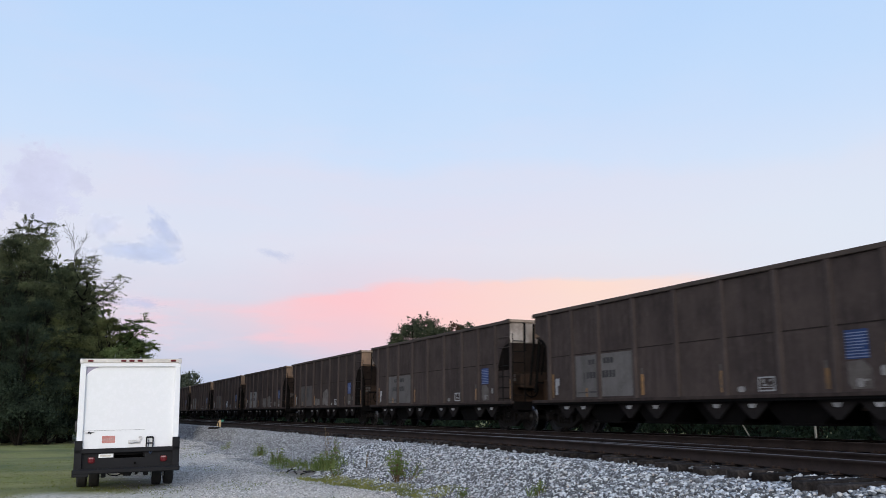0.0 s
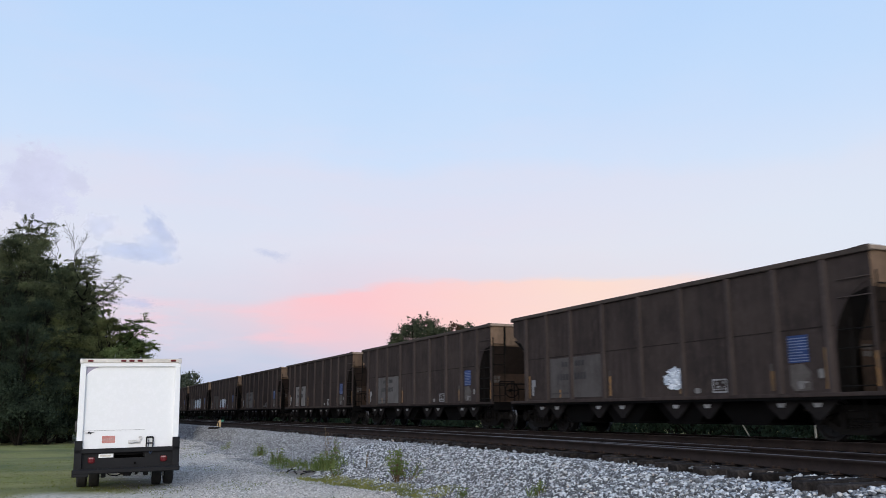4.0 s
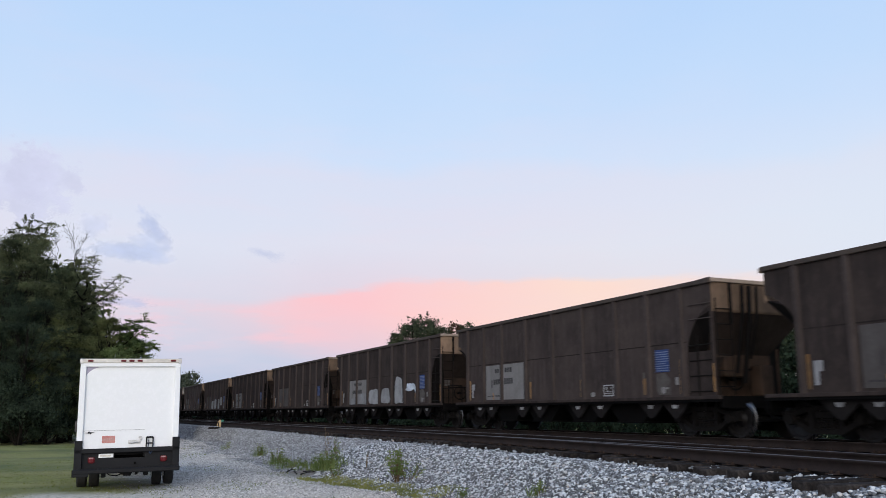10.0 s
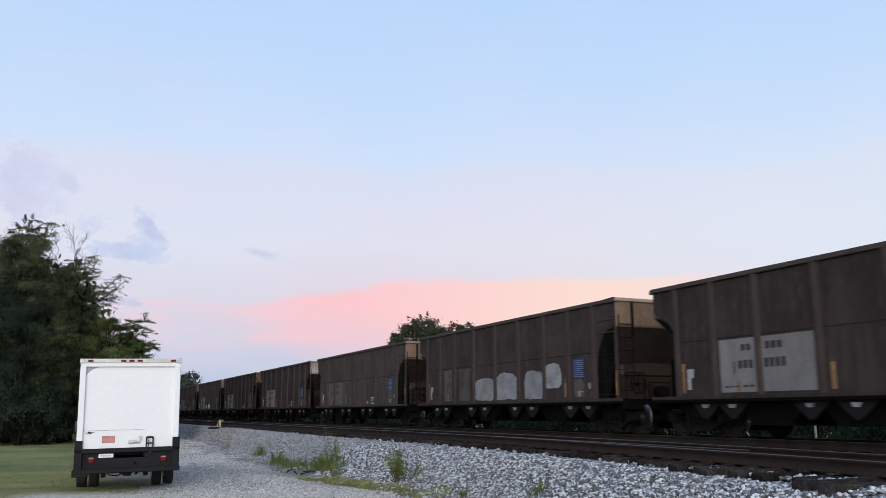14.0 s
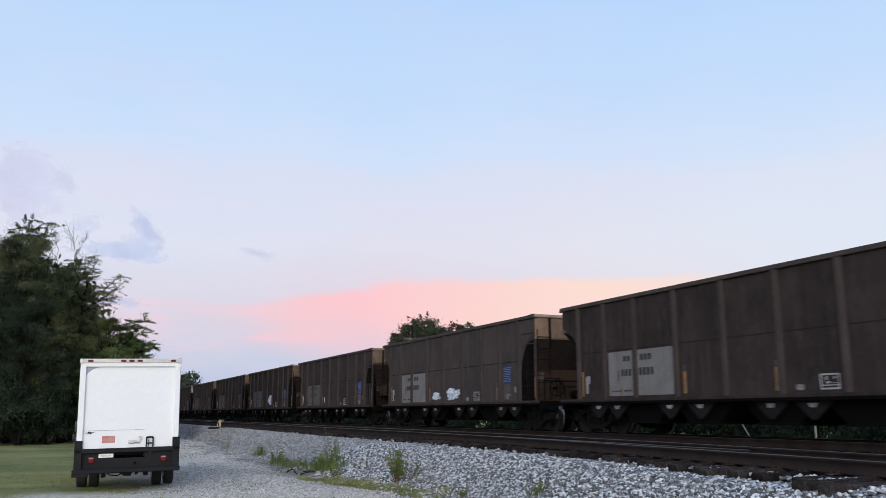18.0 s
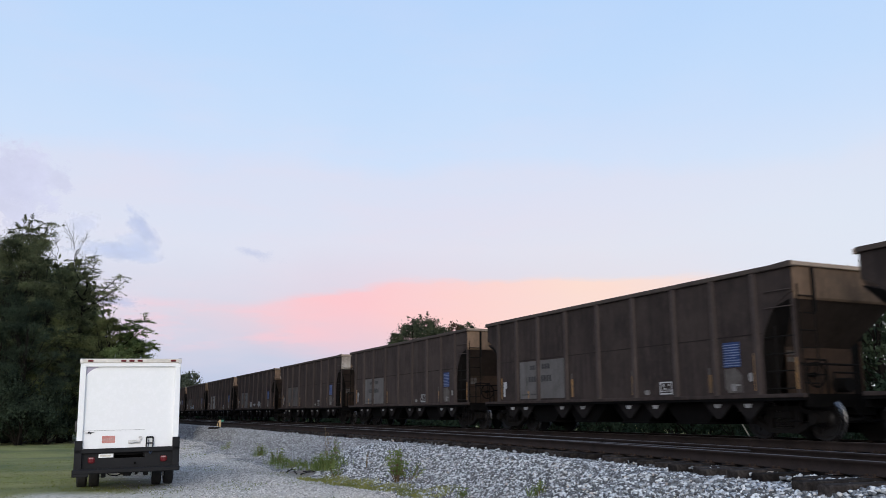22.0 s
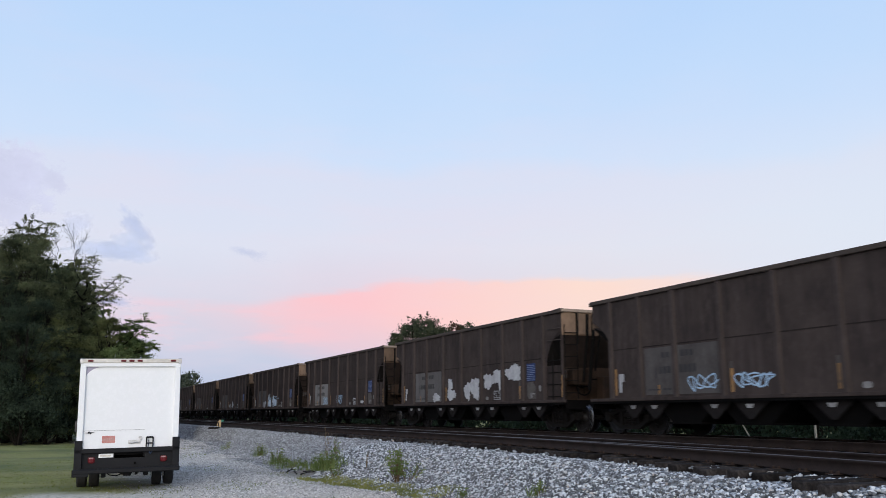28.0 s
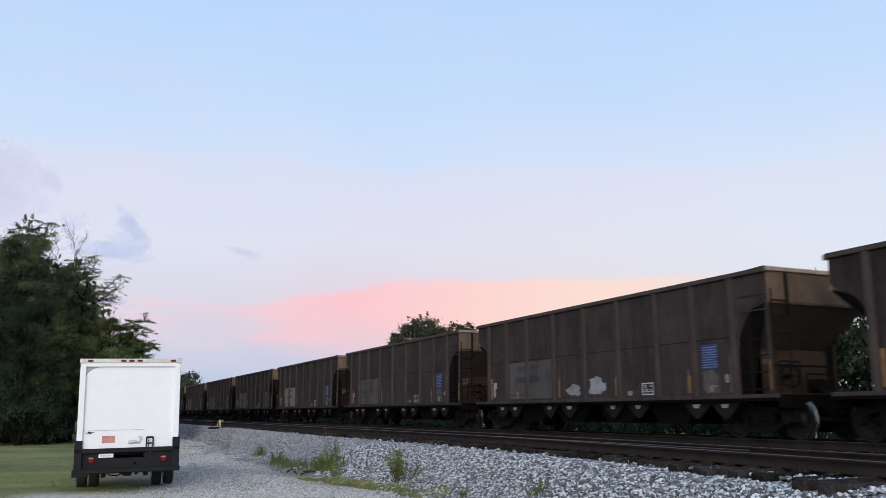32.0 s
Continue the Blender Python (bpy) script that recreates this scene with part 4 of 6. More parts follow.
def lathe_z(bm, x, y):
    lathe_rows = [(0.24 + 0.0225 * k, 0.088 if k % 2 else 0.07) for k in range(11)]
    rings = [[bm.verts.new((x + r * math.cos(a), y + r * math.sin(a), z)) for a in (math.pi * i / 4 for i in range(8))] for z, r in lathe_rows]
    for p, q in zip(rings, rings[1:]):
        for i in range(8):
            bm.faces.new((p[i], p[(i + 1) % 8], q[(i + 1) % 8], q[i]))


def travelled(t):
    """How many car lengths the train has gone by t seconds."""
    return 5.06e-4 + 0.991056 * t - 4.05845e-3 * t ** 2 + 1.616582e-4 * t ** 3 - 4.037247e-6 * t ** 4 + 3.33258e-8 * t ** 5


FIRST_Y = 17.04
CARS = {}


PIPED = (1, 7, 8, 10, 12, 16, 17, 19, 24, 26, 27, 28, 33, 35, 36)
SILVER_END, DARK_END = (1, 16, 23), (3, 6, 7, 8, 10, 12, 13, 17, 19, 20, 21, 24, 26, 28, 30, 31, 32, 34, 35, 37)
PALE_PANEL, DIM_PANEL = (3, 6, 10, 11, 13, 16, 17, 18, 25, 28, 32), (2, 4, 8, 9, 12, 14, 23, 26, 29, 30, 31, 34, 37)


def build_train():
    """Two builds of car, each made once and copied down the train; single cars differ in the shade of their panels and ends."""
    masters = {False: hopper_car(), True: hopper_car(True)}
    used = set()
    for i in range(-1, 39):
        at, kind = pose(TRAIN_X, FIRST_Y + i * PITCH, RAIL_Z), i in PIPED
        if kind in used:
            CARS[i] = copy_thing(masters[kind], at)
        else:
            used.add(kind)
            CARS[i] = masters[kind]
            CARS[i].matrix_basis = at
        for ob in CARS[i].children:
            shade = None
            if ob.name.startswith("number_panel"):
                shade = PATCH_PALE if i in PALE_PANEL else PATCH_DIM if i in DIM_PANEL else None
                if i in (6, 14):
                    # narrower panels on these two cars
                    mid = sum(v.co.y for v in ob.data.vertices) / len(ob.data.vertices)
                    ob.matrix_basis = Matrix.Translation((0, mid * 0.35, 0)) @ Matrix.Diagonal((1, 0.65, 1, 1))
            elif ob.name.startswith("end_sheet"):
                shade = TAN_SILVER if i in SILVER_END else ENDS_DARK if i in DARK_END else ENDS
            elif ob.name.startswith("side_sheet") and i in (15, 18):
                shade = BODY_PALE
            if shade:
                ob.material_slots[0].link = "OBJECT"
                ob.material_slots[0].material = shade


build_train()


# ---- trees ----
def leaf_cloud(name, clumps, count, size, rng, mat, flat=0.55, squash=0.6):
    """Many small folded leaves round the clump centres (x, y, z, radius)."""
    clumps = np.array(clumps)
    wts = clumps[:, 3] ** 1.8
    pick = rng.choice(len(clumps), count, p=wts / wts.sum())
    d = rng.normal(size=(count, 3))
    d /= np.linalg.norm(d, axis=1)[:, None]
    r = clumps[pick, 3] * np.abs(rng.normal(size=count)) * 0.72
    c = clumps[pick, :3] + d * r[:, None] * np.array([1.1, 1.1, squash])
    nrm = rng.normal(size=(count, 3)) * np.array([1, 1, flat]) + np.array([0, 0, 0.5]) + d * 0.5
    nrm /= np.linalg.norm(nrm, axis=1)[:, None]
    u = np.cross(nrm, rng.normal(size=(count, 3)))
    u /= np.linalg.norm(u, axis=1)[:, None] + 1e-9
    v = np.cross(nrm, u)
    s = (size * rng.uniform(0.6, 1.4, count))[:, None]
    verts = np.stack([c - u * s, c - v * s * 0.45 + nrm * s * 0.12, c + u * s, c + v * s * 0.45 + nrm * s * 0.12], 1).reshape(-1, 3)
    faces = np.arange(count * 4).reshape(-1, 4)
    return arrays_mesh(name, verts, faces, mat)


def limb(bm, a, b, ra, rb, rng, bends=3, sag=0.12):
    a, b = Vector(a), Vector(b)
    prev, pr = a, ra
    for k in range(1, bends + 1):
        t = k / bends
        p = a.lerp(b, t) + Vector(rng.normal(size=3)) * (b - a).length * sag * 0.35 * (1 if k < bends else 0)
        r = ra + (rb - ra) * t
        tube(bm, prev, p, pr, r, 5)
        prev, pr = p, r


def tree(name, label, x, y, z0, height, radius, seed, leaves, leaf, mat=None, base=0.25, clumps=46, lean=0.0, clump_r=0.30, bare=0):
    rng = np.random.default_rng(seed)
    t = thing(name, label, "tree", pose(x, y, z0))
    bm = bmesh.new()
    top = Vector((lean * height, 0, height * 0.78))
    limb(bm, (0, 0, -0.2), top, height * 0.022 + 0.05, 0.05, rng, 5, 0.02)
    cl = []
    for k in range(clumps):
        a = rng.uniform(0, 2 * math.pi)
        h = rng.uniform(base, 0.95)
        # widest at two fifths of the crown
        f = (h - base) / (1 - base)
        w = radius * (math.sin(math.pi * min(1, 0.18 + 0.80 * f)) ** 0.7) * rng.uniform(0.4, 1.0) ** 0.7
        p = Vector((math.cos(a) * w + lean * h * height, math.sin(a) * w, h * height))
        cr = radius * clump_r * rng.uniform(0.6, 1.25)
        cl.append((*p, cr))
        if k % 5 == 0:
            foot = Vector((0, 0, 0)).lerp(top, max(0.15, min(0.95, h - 0.18)))
            limb(bm, foot, p, 0.015 + height * 0.0035, 0.01, rng, 3)
    for k in range(clumps // 9):
        a, h = rng.uniform(0, 2 * math.pi), rng.uniform(base + 0.15, 1.0)
        f = (h - base) / (1 - base)
        w = radius * (math.sin(math.pi * min(1, 0.18 + 0.80 * f)) ** 0.7) * rng.uniform(1.0, 1.22)
        p = Vector((math.cos(a) * w + lean * h * height, math.sin(a) * w, h * height * rng.uniform(0.97, 1.04)))
        limb(bm, top * max(0.15, min(0.95, h - 0.1)), p, 0.025, 0.006, rng, 3)
        for j in range(4):
            q = p * (0.78 + 0.07 * j)
            cl.append((q.x, q.y, p.z - 0.12 * (3 - j) * rng.uniform(0.3, 1.0), radius * 0.07))
    def twig(p, d, length, r, depth):
        q = p + d * length
        bend = p.lerp(q, 0.5) + Vector(rng.normal(size=3)) * length * 0.07
        tube(bm, p, bend, r, r * 0.85, 4)
        tube(bm, bend, q, r * 0.85, r * 0.65, 4)
        if depth:
            for j in range(4):
                nd = (d + Vector(rng.normal(size=3)) * 0.42 + Vector((0, 0, 0.1))).normalized()
                twig(p.lerp(q, rng.uniform(0.25, 1.0)), nd, length * rng.uniform(0.4, 0.75), r * 0.62, depth - 1)
    for k in range(bare):
        foot = top + Vector(((-0.45, -1.0, -0.3)[k], 0, (1.6, 1.5, 1.2)[k]))
        limb(bm, top * 0.9, foot, 0.06, 0.035, rng, 3)
        twig(foot, Vector(((0.12, -0.25, 0.7)[k], rng.uniform(-0.2, 0.2), 1.0)).normalized(), (1.9, 1.5, 1.4)[k], 0.026, 3)
    part("trunk", bm, BARK, t)
    part("crown", leaf_cloud("crown", cl, leaves, leaf, rng, mat or LEAF), None, t)
    return t


def bush(name, label, x, y, z0, height, radius, seed, leaves, leaf, mat, category="bush"):
    rng = np.random.default_rng(seed)
    t = thing(name, label, category, pose(x, y, z0))
    cl = []
    bm = bmesh.new()
    for k in range(14):
        a, w = rng.uniform(0, 2 * math.pi), radius * rng.uniform(0, 0.85)
        h = height * rng.uniform(0.25, 0.85) * (1 - 0.35 * (w / radius) ** 2)
        p = Vector((math.cos(a) * w, math.sin(a) * w, h))
        cl.append((*p, height * 0.28 * rng.uniform(0.6, 1.2)))
        limb(bm, (p.x * 0.03, p.y * 0.03, -0.05), p, 0.02 + height * 0.008, 0.008, rng, 3)
    part("stem", bm, BARK, t)
    part("foliage", leaf_cloud("foliage", cl, leaves, leaf, rng, mat), None, t)
    return t


def seen_at(px, ahead):
    return spot((px - 784) / 1500 * ahead, ahead)


def spray_tree(label, x, y, limbs, seed, mat, leaf=0.06, per=900):
    """A thin stem with long spreading boughs of layered feathery leaf sprays; limbs in (across, height) from foot to tip."""
    rng = np.random.default_rng(seed)
    t = thing("tree", label, "tree", pose(x, y, 0, 0, 0, -TURN))
    bm = bmesh.new()
    cl = []
    limb(bm, (0, 0, -0.2), (0.1, 0, limbs[0][1] + 0.4), 0.12, 0.06, rng, 5, 0.05)
    for a, za, b, zb in limbs:
        p, q = Vector((0.05, 0, za - 0.2)), Vector((b, rng.uniform(-0.5, 0.5), zb))
        limb(bm, p, q, 0.045, 0.012, rng, 4, 0.12)
        length = (q - p).length
        # flat plates of leaves on level side twigs along the outer bough
        for k in range(6):
            f = 0.45 + 0.55 * k / 5
            c = p.lerp(q, f) + Vector((rng.normal() * 0.08, 0, rng.normal() * 0.12))
            reach = (0.26 + 0.13 * length) * (1.15 - 0.6 * abs(f - 0.7)) * rng.uniform(0.7, 1.15)
            for a in range(5):
                turn = 2 * math.pi * (a + rng.uniform(-0.3, 0.3)) / 5
                tip = c + Vector((math.cos(turn) * reach, math.sin(turn) * reach, rng.normal() * 0.16 - 0.08 * reach))
                tube(bm, c, tip, 0.009, 0.004, 4)
                for j in range(3):
                    e = c.lerp(tip, 0.35 + 0.33 * j)
                    cl.append((e.x, e.y, e.z, 0.10 + 0.05 * rng.uniform(0.5, 1.0)))
    part("trunk", bm, BARK, t)
    part("crown", leaf_cloud("crown", cl, per * len(limbs), leaf, rng, mat, 0.6, 0.5), None, t)


def build_trees():
    tall = "tall dark green broadleaf tree at the lawn's edge"
    rows = ((-70, 50, 12.4, 4.6, 26000, 0.1, LEAF_DEEP), (24, 49, 12.2, 3.0, 62000, 0.1, LEAF_DEEP), (82, 51, 11.3, 2.5, 60000, 0.1, LEAF), (4, 47.5, 9.4, 2.2, 36000, 0.04, LEAF_LOW_SHADE), (130, 54, 10.9, 1.5, 34000, 0.2, LEAF), (-20, 54, 12, 4.3, 40000, 0.1, LEAF_DEEP), (50, 47, 8.2, 2.7, 40000, 0.04, LEAF_LOW_SHADE),
            (160, 55, 8.2, 1.7, 32000, 0.1, LEAF_OLIVE), (122, 49, 7.2, 2.1, 34000, 0.05, LEAF_OLIVE), (70, 57, 10.0, 3.2, 26000, 0.05, LEAF_BACK_SHADE), (10, 57, 11.5, 3.6, 34000, 0.05, LEAF_BACK_SHADE), (40, 53, 9.5, 2.4, 20000, 0.05, LEAF_BACK_SHADE))
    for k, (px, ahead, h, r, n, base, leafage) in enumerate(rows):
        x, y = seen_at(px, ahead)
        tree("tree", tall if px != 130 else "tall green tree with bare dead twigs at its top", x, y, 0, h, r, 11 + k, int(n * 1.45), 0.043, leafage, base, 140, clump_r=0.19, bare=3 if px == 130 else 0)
    # rear trees whose leaf colour holds the wood's inner shade
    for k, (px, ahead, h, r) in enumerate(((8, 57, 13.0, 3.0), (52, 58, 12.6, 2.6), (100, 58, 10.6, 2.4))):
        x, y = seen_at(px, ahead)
        tree("tree", tall, x, y, 0, h, r, 311 + k, 24000, 0.085, LEAF_BACK_SHADE, 0.08, 150, clump_r=0.22)
    x, y = seen_at(30, 50.5)
    tree("tree", "tall broadleaf tree with a rounded leafy top", x, y, 0, 13.2, 1.25, 321, 15000, 0.042, LEAF, 0.80, 70, clump_r=0.22)
    # the upswept top at the wood's corner and the airy boughs over the truck
    x, y = seen_at(40, 50)
    spray_tree("slender tree with layered leaf sprays above the wood", x, y, ((-0.4, 10.0, -0.9, 12.6), (-0.2, 10.4, 0.0, 13.0), (0.0, 10.4, 0.8, 12.9), (0.2, 10.2, 1.1, 12.2), (0.2, 10.2, 0.6, 11.8)), 33, LEAF_SPRAY, 0.042, 2200)
    x, y = seen_at(140, 53)
    spray_tree("slender tree with feathery spreading branches", x, y, ((0.0, 8.0, 2.55, 10.2), (0.3, 8.1, 2.4, 9.4), (0.2, 8.0, 1.9, 8.7), (-0.2, 9.0, 0.4, 11.6), (-0.3, 8.8, -0.7, 11.2), (0.0, 8.6, 0.7, 10.5), (0.0, 8.4, 0.9, 9.4)), 31, LEAF_SPRAY, 0.038, 1500)
    for k, (px, ahead, h, r) in enumerate(((196, 52, 7.7, 1.6), (222, 54, 7.0, 1.4), (215, 50, 5.6, 1.8), (238, 53, 6.5, 1.35))):
        x, y = seen_at(px, ahead)
        tree("tree", "low spreading green tree behind the parked truck", x, y, 0, h, r, 41 + k, 38000, 0.045, LEAF_OLIVE if k < 2 else LEAF_FROND, 0.1, 110, clump_r=0.17)
    x, y = seen_at(200, 52)
    spray_tree("low tree with frond-like arching branches behind the truck", x, y, ((0.0, 5.2, 2.2, 6.9), (0.2, 4.8, 2.4, 6.0), (0.0, 5.0, 2.4, 5.4), (0.0, 5.6, 1.3, 7.3)), 35, LEAF_FROND, 0.045, 3000)
    # undergrowth whose leaf colour carries the shade below the crowns
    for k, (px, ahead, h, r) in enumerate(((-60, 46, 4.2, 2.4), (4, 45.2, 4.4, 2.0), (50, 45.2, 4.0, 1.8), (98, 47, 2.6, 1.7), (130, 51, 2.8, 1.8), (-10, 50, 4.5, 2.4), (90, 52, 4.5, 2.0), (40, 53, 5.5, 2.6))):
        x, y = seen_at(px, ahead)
        bush("bush", "dense dark undergrowth at the lawn's edge", x, y, 0, h, r, 61 + k, 6500, 0.07, LEAF_LOW_SHADE)
    # more wood along the tracks, unseen, added to shade the far cars
    rng = random.Random(6)
    for k in range(12):
        y = 68 + k * 8
        tree("tree", "unseen wood tree added to shade the far cars", 0.04 * y - 3.0 - rng.uniform(0, 1.5), y, 0, rng.uniform(12.5, 13.8), 4.2, 221 + k, 4000, 0.28, None, 0.08, 60, clump_r=0.24)
    # beyond the tracks
    far = "distant rounded green tree beyond the tracks"
    for k, (px, ahead, h, r) in enumerate(((702, 75, 8.6, 1.0), (728, 76, 9.6, 1.8), (772, 77, 9.8, 1.8), (751, 78, 10.3, 2.1), (790, 79, 8.9, 1.6), (826, 92, 11.5, 1.7), (327, 150, 8.3, 2.2), (343, 152, 8.7, 2.4))):
        x, y = seen_at(px, ahead)
        tree("tree", far, x, y, 0.35, h, r, 81 + k, 24000 if ahead < 100 else 9000, 0.075 if ahead < 100 else 0.14, LEAF_FAR if ahead < 100 else LEAF_HAZE, 0.12, 260, clump_r=0.27)
    x, y = seen_at(804, 90)
    tree("tree", "distant reddish-brown tree beyond the tracks", x, y, 0.35, 11.1, 1.3, 97, 7000, 0.1, LEAF_RED, 0.12, 120, clump_r=0.24)
    rng = random.Random(8)
    for k in range(46):
        y = 16 + k * 1.45 if k < 16 else 39.2 + (k - 16) * 2.9
        x = 28 + rng.uniform(-1.5, 2) + (4 if k % 2 else 0)
        tree("tree", "green hedgerow tree behind the tracks", x, y, 0.35, rng.uniform(5.0, 6.3) if y > 32 else rng.uniform(6.0, 7.0), rng.uniform(2.1, 2.8), 101 + k, 2000 if y > 45 else 6400, 0.15 if y > 45 else 0.10, LEAF_HEDGE, 0.05, 70, clump_r=0.24)
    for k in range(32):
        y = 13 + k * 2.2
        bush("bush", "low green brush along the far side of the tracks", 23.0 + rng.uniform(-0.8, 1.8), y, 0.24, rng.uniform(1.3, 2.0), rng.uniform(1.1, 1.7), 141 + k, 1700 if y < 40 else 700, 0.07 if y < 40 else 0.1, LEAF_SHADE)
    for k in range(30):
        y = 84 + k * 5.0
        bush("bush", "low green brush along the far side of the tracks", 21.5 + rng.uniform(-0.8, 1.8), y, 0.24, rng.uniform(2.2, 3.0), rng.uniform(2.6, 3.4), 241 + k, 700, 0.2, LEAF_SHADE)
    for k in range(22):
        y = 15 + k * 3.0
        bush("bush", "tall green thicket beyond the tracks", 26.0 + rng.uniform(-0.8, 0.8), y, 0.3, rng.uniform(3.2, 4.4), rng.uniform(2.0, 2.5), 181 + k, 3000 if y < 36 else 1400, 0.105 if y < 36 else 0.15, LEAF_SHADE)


build_trees()


# ---- parked box truck ----
def build_truck():
    px, py = spot(-6.84, 18.95)
    tr = thing("box_truck", "white box truck with black rear frame parked on the gravel", "truck", pose(px, py, -0.01, 0, -1.3, -3.0))
    w = 1.22
    # body: rear face at y = 0
    bm = bmesh.new()
    box(bm, -w, -w + 0.05, 0.06, 4.6, 0.95, 2.90)
    part("side_panel", bm, TRUCK_WHITE, tr)
    bm = bmesh.new()
    box(bm, w - 0.05, w, 0.06, 4.6, 0.95, 2.90)
    part("side_panel", bm, TRUCK_WHITE, tr)
    bm = bmesh.new()
    box(bm, -w, w, 0.06, 4.6, 2.90, 2.96, 0.015)
    part("roof", bm, TRUCK_WHITE, tr)
    bm = bmesh.new()
    box(bm, -w, w, 4.55, 4.6, 0.95, 2.90)
    part("front_panel", bm, TRUCK_WHITE, tr)
    bm = bmesh.new()
    box(bm, -w + 0.05, w - 0.05, 0.1, 4.55, 0.92, 0.97)
    part("load_floor", bm, TRUCK_BLACK, tr)
    for s in (-1, 1):
        bm = bmesh.new()
        box(bm, *sorted((s * (w + 0.005), s * (w - 0.14))), -0.02, 0.08, 0.95, 2.80, 0.012)
        part("rear_pillar", bm, TRUCK_WHITE, tr)
    bm = bmesh.new()
    box(bm, -w - 0.015, w + 0.015, -0.03, 0.09, 2.875, 2.98, 0.015)
    h = part("header", bm, TRUCK_TRIM, tr, "cream header over the roll-up door")
    for s in (-1, 1):
        bm = bmesh.new()
        box(bm, *sorted((s * (w + 0.022), s * (w - 0.06))), -0.036, 0.0, 2.865, 2.985, 0.008)
        part("corner_cap", bm, CHROME, h, "bare metal corner cap")
    bm = bmesh.new()
    box(bm, -w, w, -0.015, 0.09, 2.79, 2.877, 0.006)
    part("door_lintel", bm, TRUCK_WHITE, tr)
    lamp = None
    for x in (-0.99, -0.20, 0.0, 0.20, 1.03):
        if lamp is None:
            bm = bmesh.new()
            box(bm, -0.055, 0.055, -0.025, 0.0, -0.022, 0.022, 0.008)
            lamp = data_of("marker_lamp", bm, RED_LENS)
        part("marker_lamp", lamp, None, h, "small red marker lamp", pose(x, -0.03, 2.93))
    # roll-up door of slats
    door = thing("rolling_door", "", "")
    door.parent = tr
    del_keys(door)
    for k in range(8):
        z = 0.86 + k * 0.242
        bm = bmesh.new()
        box(bm, -1.09, 1.09, 0.035, 0.06, z, z + 0.242)
        part("slat", bm, TRUCK_WHITE, door)
    bm = bmesh.new()
    arc = [bm.verts.new((-1.085 + 0.44 * (1 - math.cos(a)), 0.032, 2.79 - 0.27 * (1 - math.sin(a)))) for a in (math.pi / 2 * k / 10 for k in range(11))]
    ctr = bm.verts.new((-1.085, 0.032, 2.79))
    for p, q in zip(arc, arc[1:]):
        bm.faces.new((ctr, p, q))
    part("corner_decal", bm, DECAL_LILAC, door, "faded lilac curved decal")
    bm = bmesh.new()
    box(bm, -0.63, -0.32, 0.028, 0.034, 1.0, 1.165)
    p = part("warning_decal", bm, DECAL_RED, door, "faded red warning sticker")
    bm = bmesh.new()
    for k in range(6):
        box(bm, -0.595 + 0.042 * k, -0.565 + 0.042 * k, 0.025, 0.028, 1.06, 1.105)
    part("decal_bar", bm, DECAL_PALE, p)["kind"] = "stuff"
    bm = bmesh.new()
    prism(bm, [(-1.06, 1.248), (-0.97, 1.252), (-0.945, 1.285), (-0.925, 1.258), (-0.90, 1.272), (-0.885, 1.255), (-0.80, 1.262), (-0.875, 1.243), (-0.915, 1.212), (-0.93, 1.236), (-0.96, 1.228), (-0.985, 1.242)], "y", 0.02, 0.035)
    part("tear_patch", bm, TRUCK_BLACK, door, "dark scuffed dent")
    bm = bmesh.new()
    box(bm, -1.08, 0.4, 0.03, 0.035, 1.292, 1.296)
    part("panel_joint", bm, TRUCK_BLACK, door)
    bm = bmesh.new()
    box(bm, 0.0, 0.30, 0.026, 0.035, 0.965, 1.055, 0.004)
    h = part("latch_plate", bm, LATCH, door, "worn grey metal latch plate")
    bm = bmesh.new()
    tube(bm, (0.02, 0.01, 0.985), (0.27, 0.01, 1.0), 0.012)
    tube(bm, (0.02, 0.01, 0.985), (0.02, 0.03, 0.985), 0.012)
    part("lift_handle", bm, CHROME, h, "bent metal lift handle")
    bm = bmesh.new()
    tube(bm, (0.29, 0.005, 1.10), (0.29, 0.035, 1.10), 0.045, None, 12)
    part("lock", bm, LATCH, h)
    bm = bmesh.new()
    for x in (0.44, 0.60):
        tube(bm, (x, 0.0, 0.86), (x, 0.0, 1.11), 0.017)
    tube(bm, (0.44, 0.0, 1.11), (0.60, 0.0, 1.11), 0.02)
    tube(bm, (0.44, 0.0, 0.97), (0.60, 0.0, 0.97), 0.014)
    part("grab_loop", bm, TRUCK_BLACK, tr, "dark metal grab loop")
    bm = bmesh.new()
    pts = [Vector((0.50, -0.01, 1.05)), Vector((0.48, -0.02, 0.85)), Vector((0.54, -0.03, 0.72)), Vector((0.60, -0.02, 0.80)), Vector((0.60, -0.01, 0.95))]
    for a, b in zip(pts, pts[1:]):
        tube(bm, a, b, 0.012)
    part("strap", bm, STRAP, tr, "dark blue hanging strap")
    # black rear frame
    bm = bmesh.new()
    box(bm, -1.26, 1.26, -0.04, 0.10, 0.775, 0.88, 0.01)
    box(bm, -1.26, -1.08, -0.04, 0.12, 0.31, 1.07, 0.01)
    box(bm, 1.08, 1.26, -0.04, 0.12, 0.38, 1.10, 0.01)
    part("rear_frame", bm, TRUCK_BLACK, tr, "black steel rear frame")
    bm = bmesh.new()
    box(bm, -1.10, 1.10, 0.03, 0.08, 0.40, 0.645)
    box(bm, -1.10, -0.32, 0.03, 0.08, 0.645, 0.78)
    box(bm, 0.42, 1.10, 0.03, 0.08, 0.645, 0.78)
    box(bm, -0.32, 0.42, 0.03, 0.08, 0.765, 0.78)
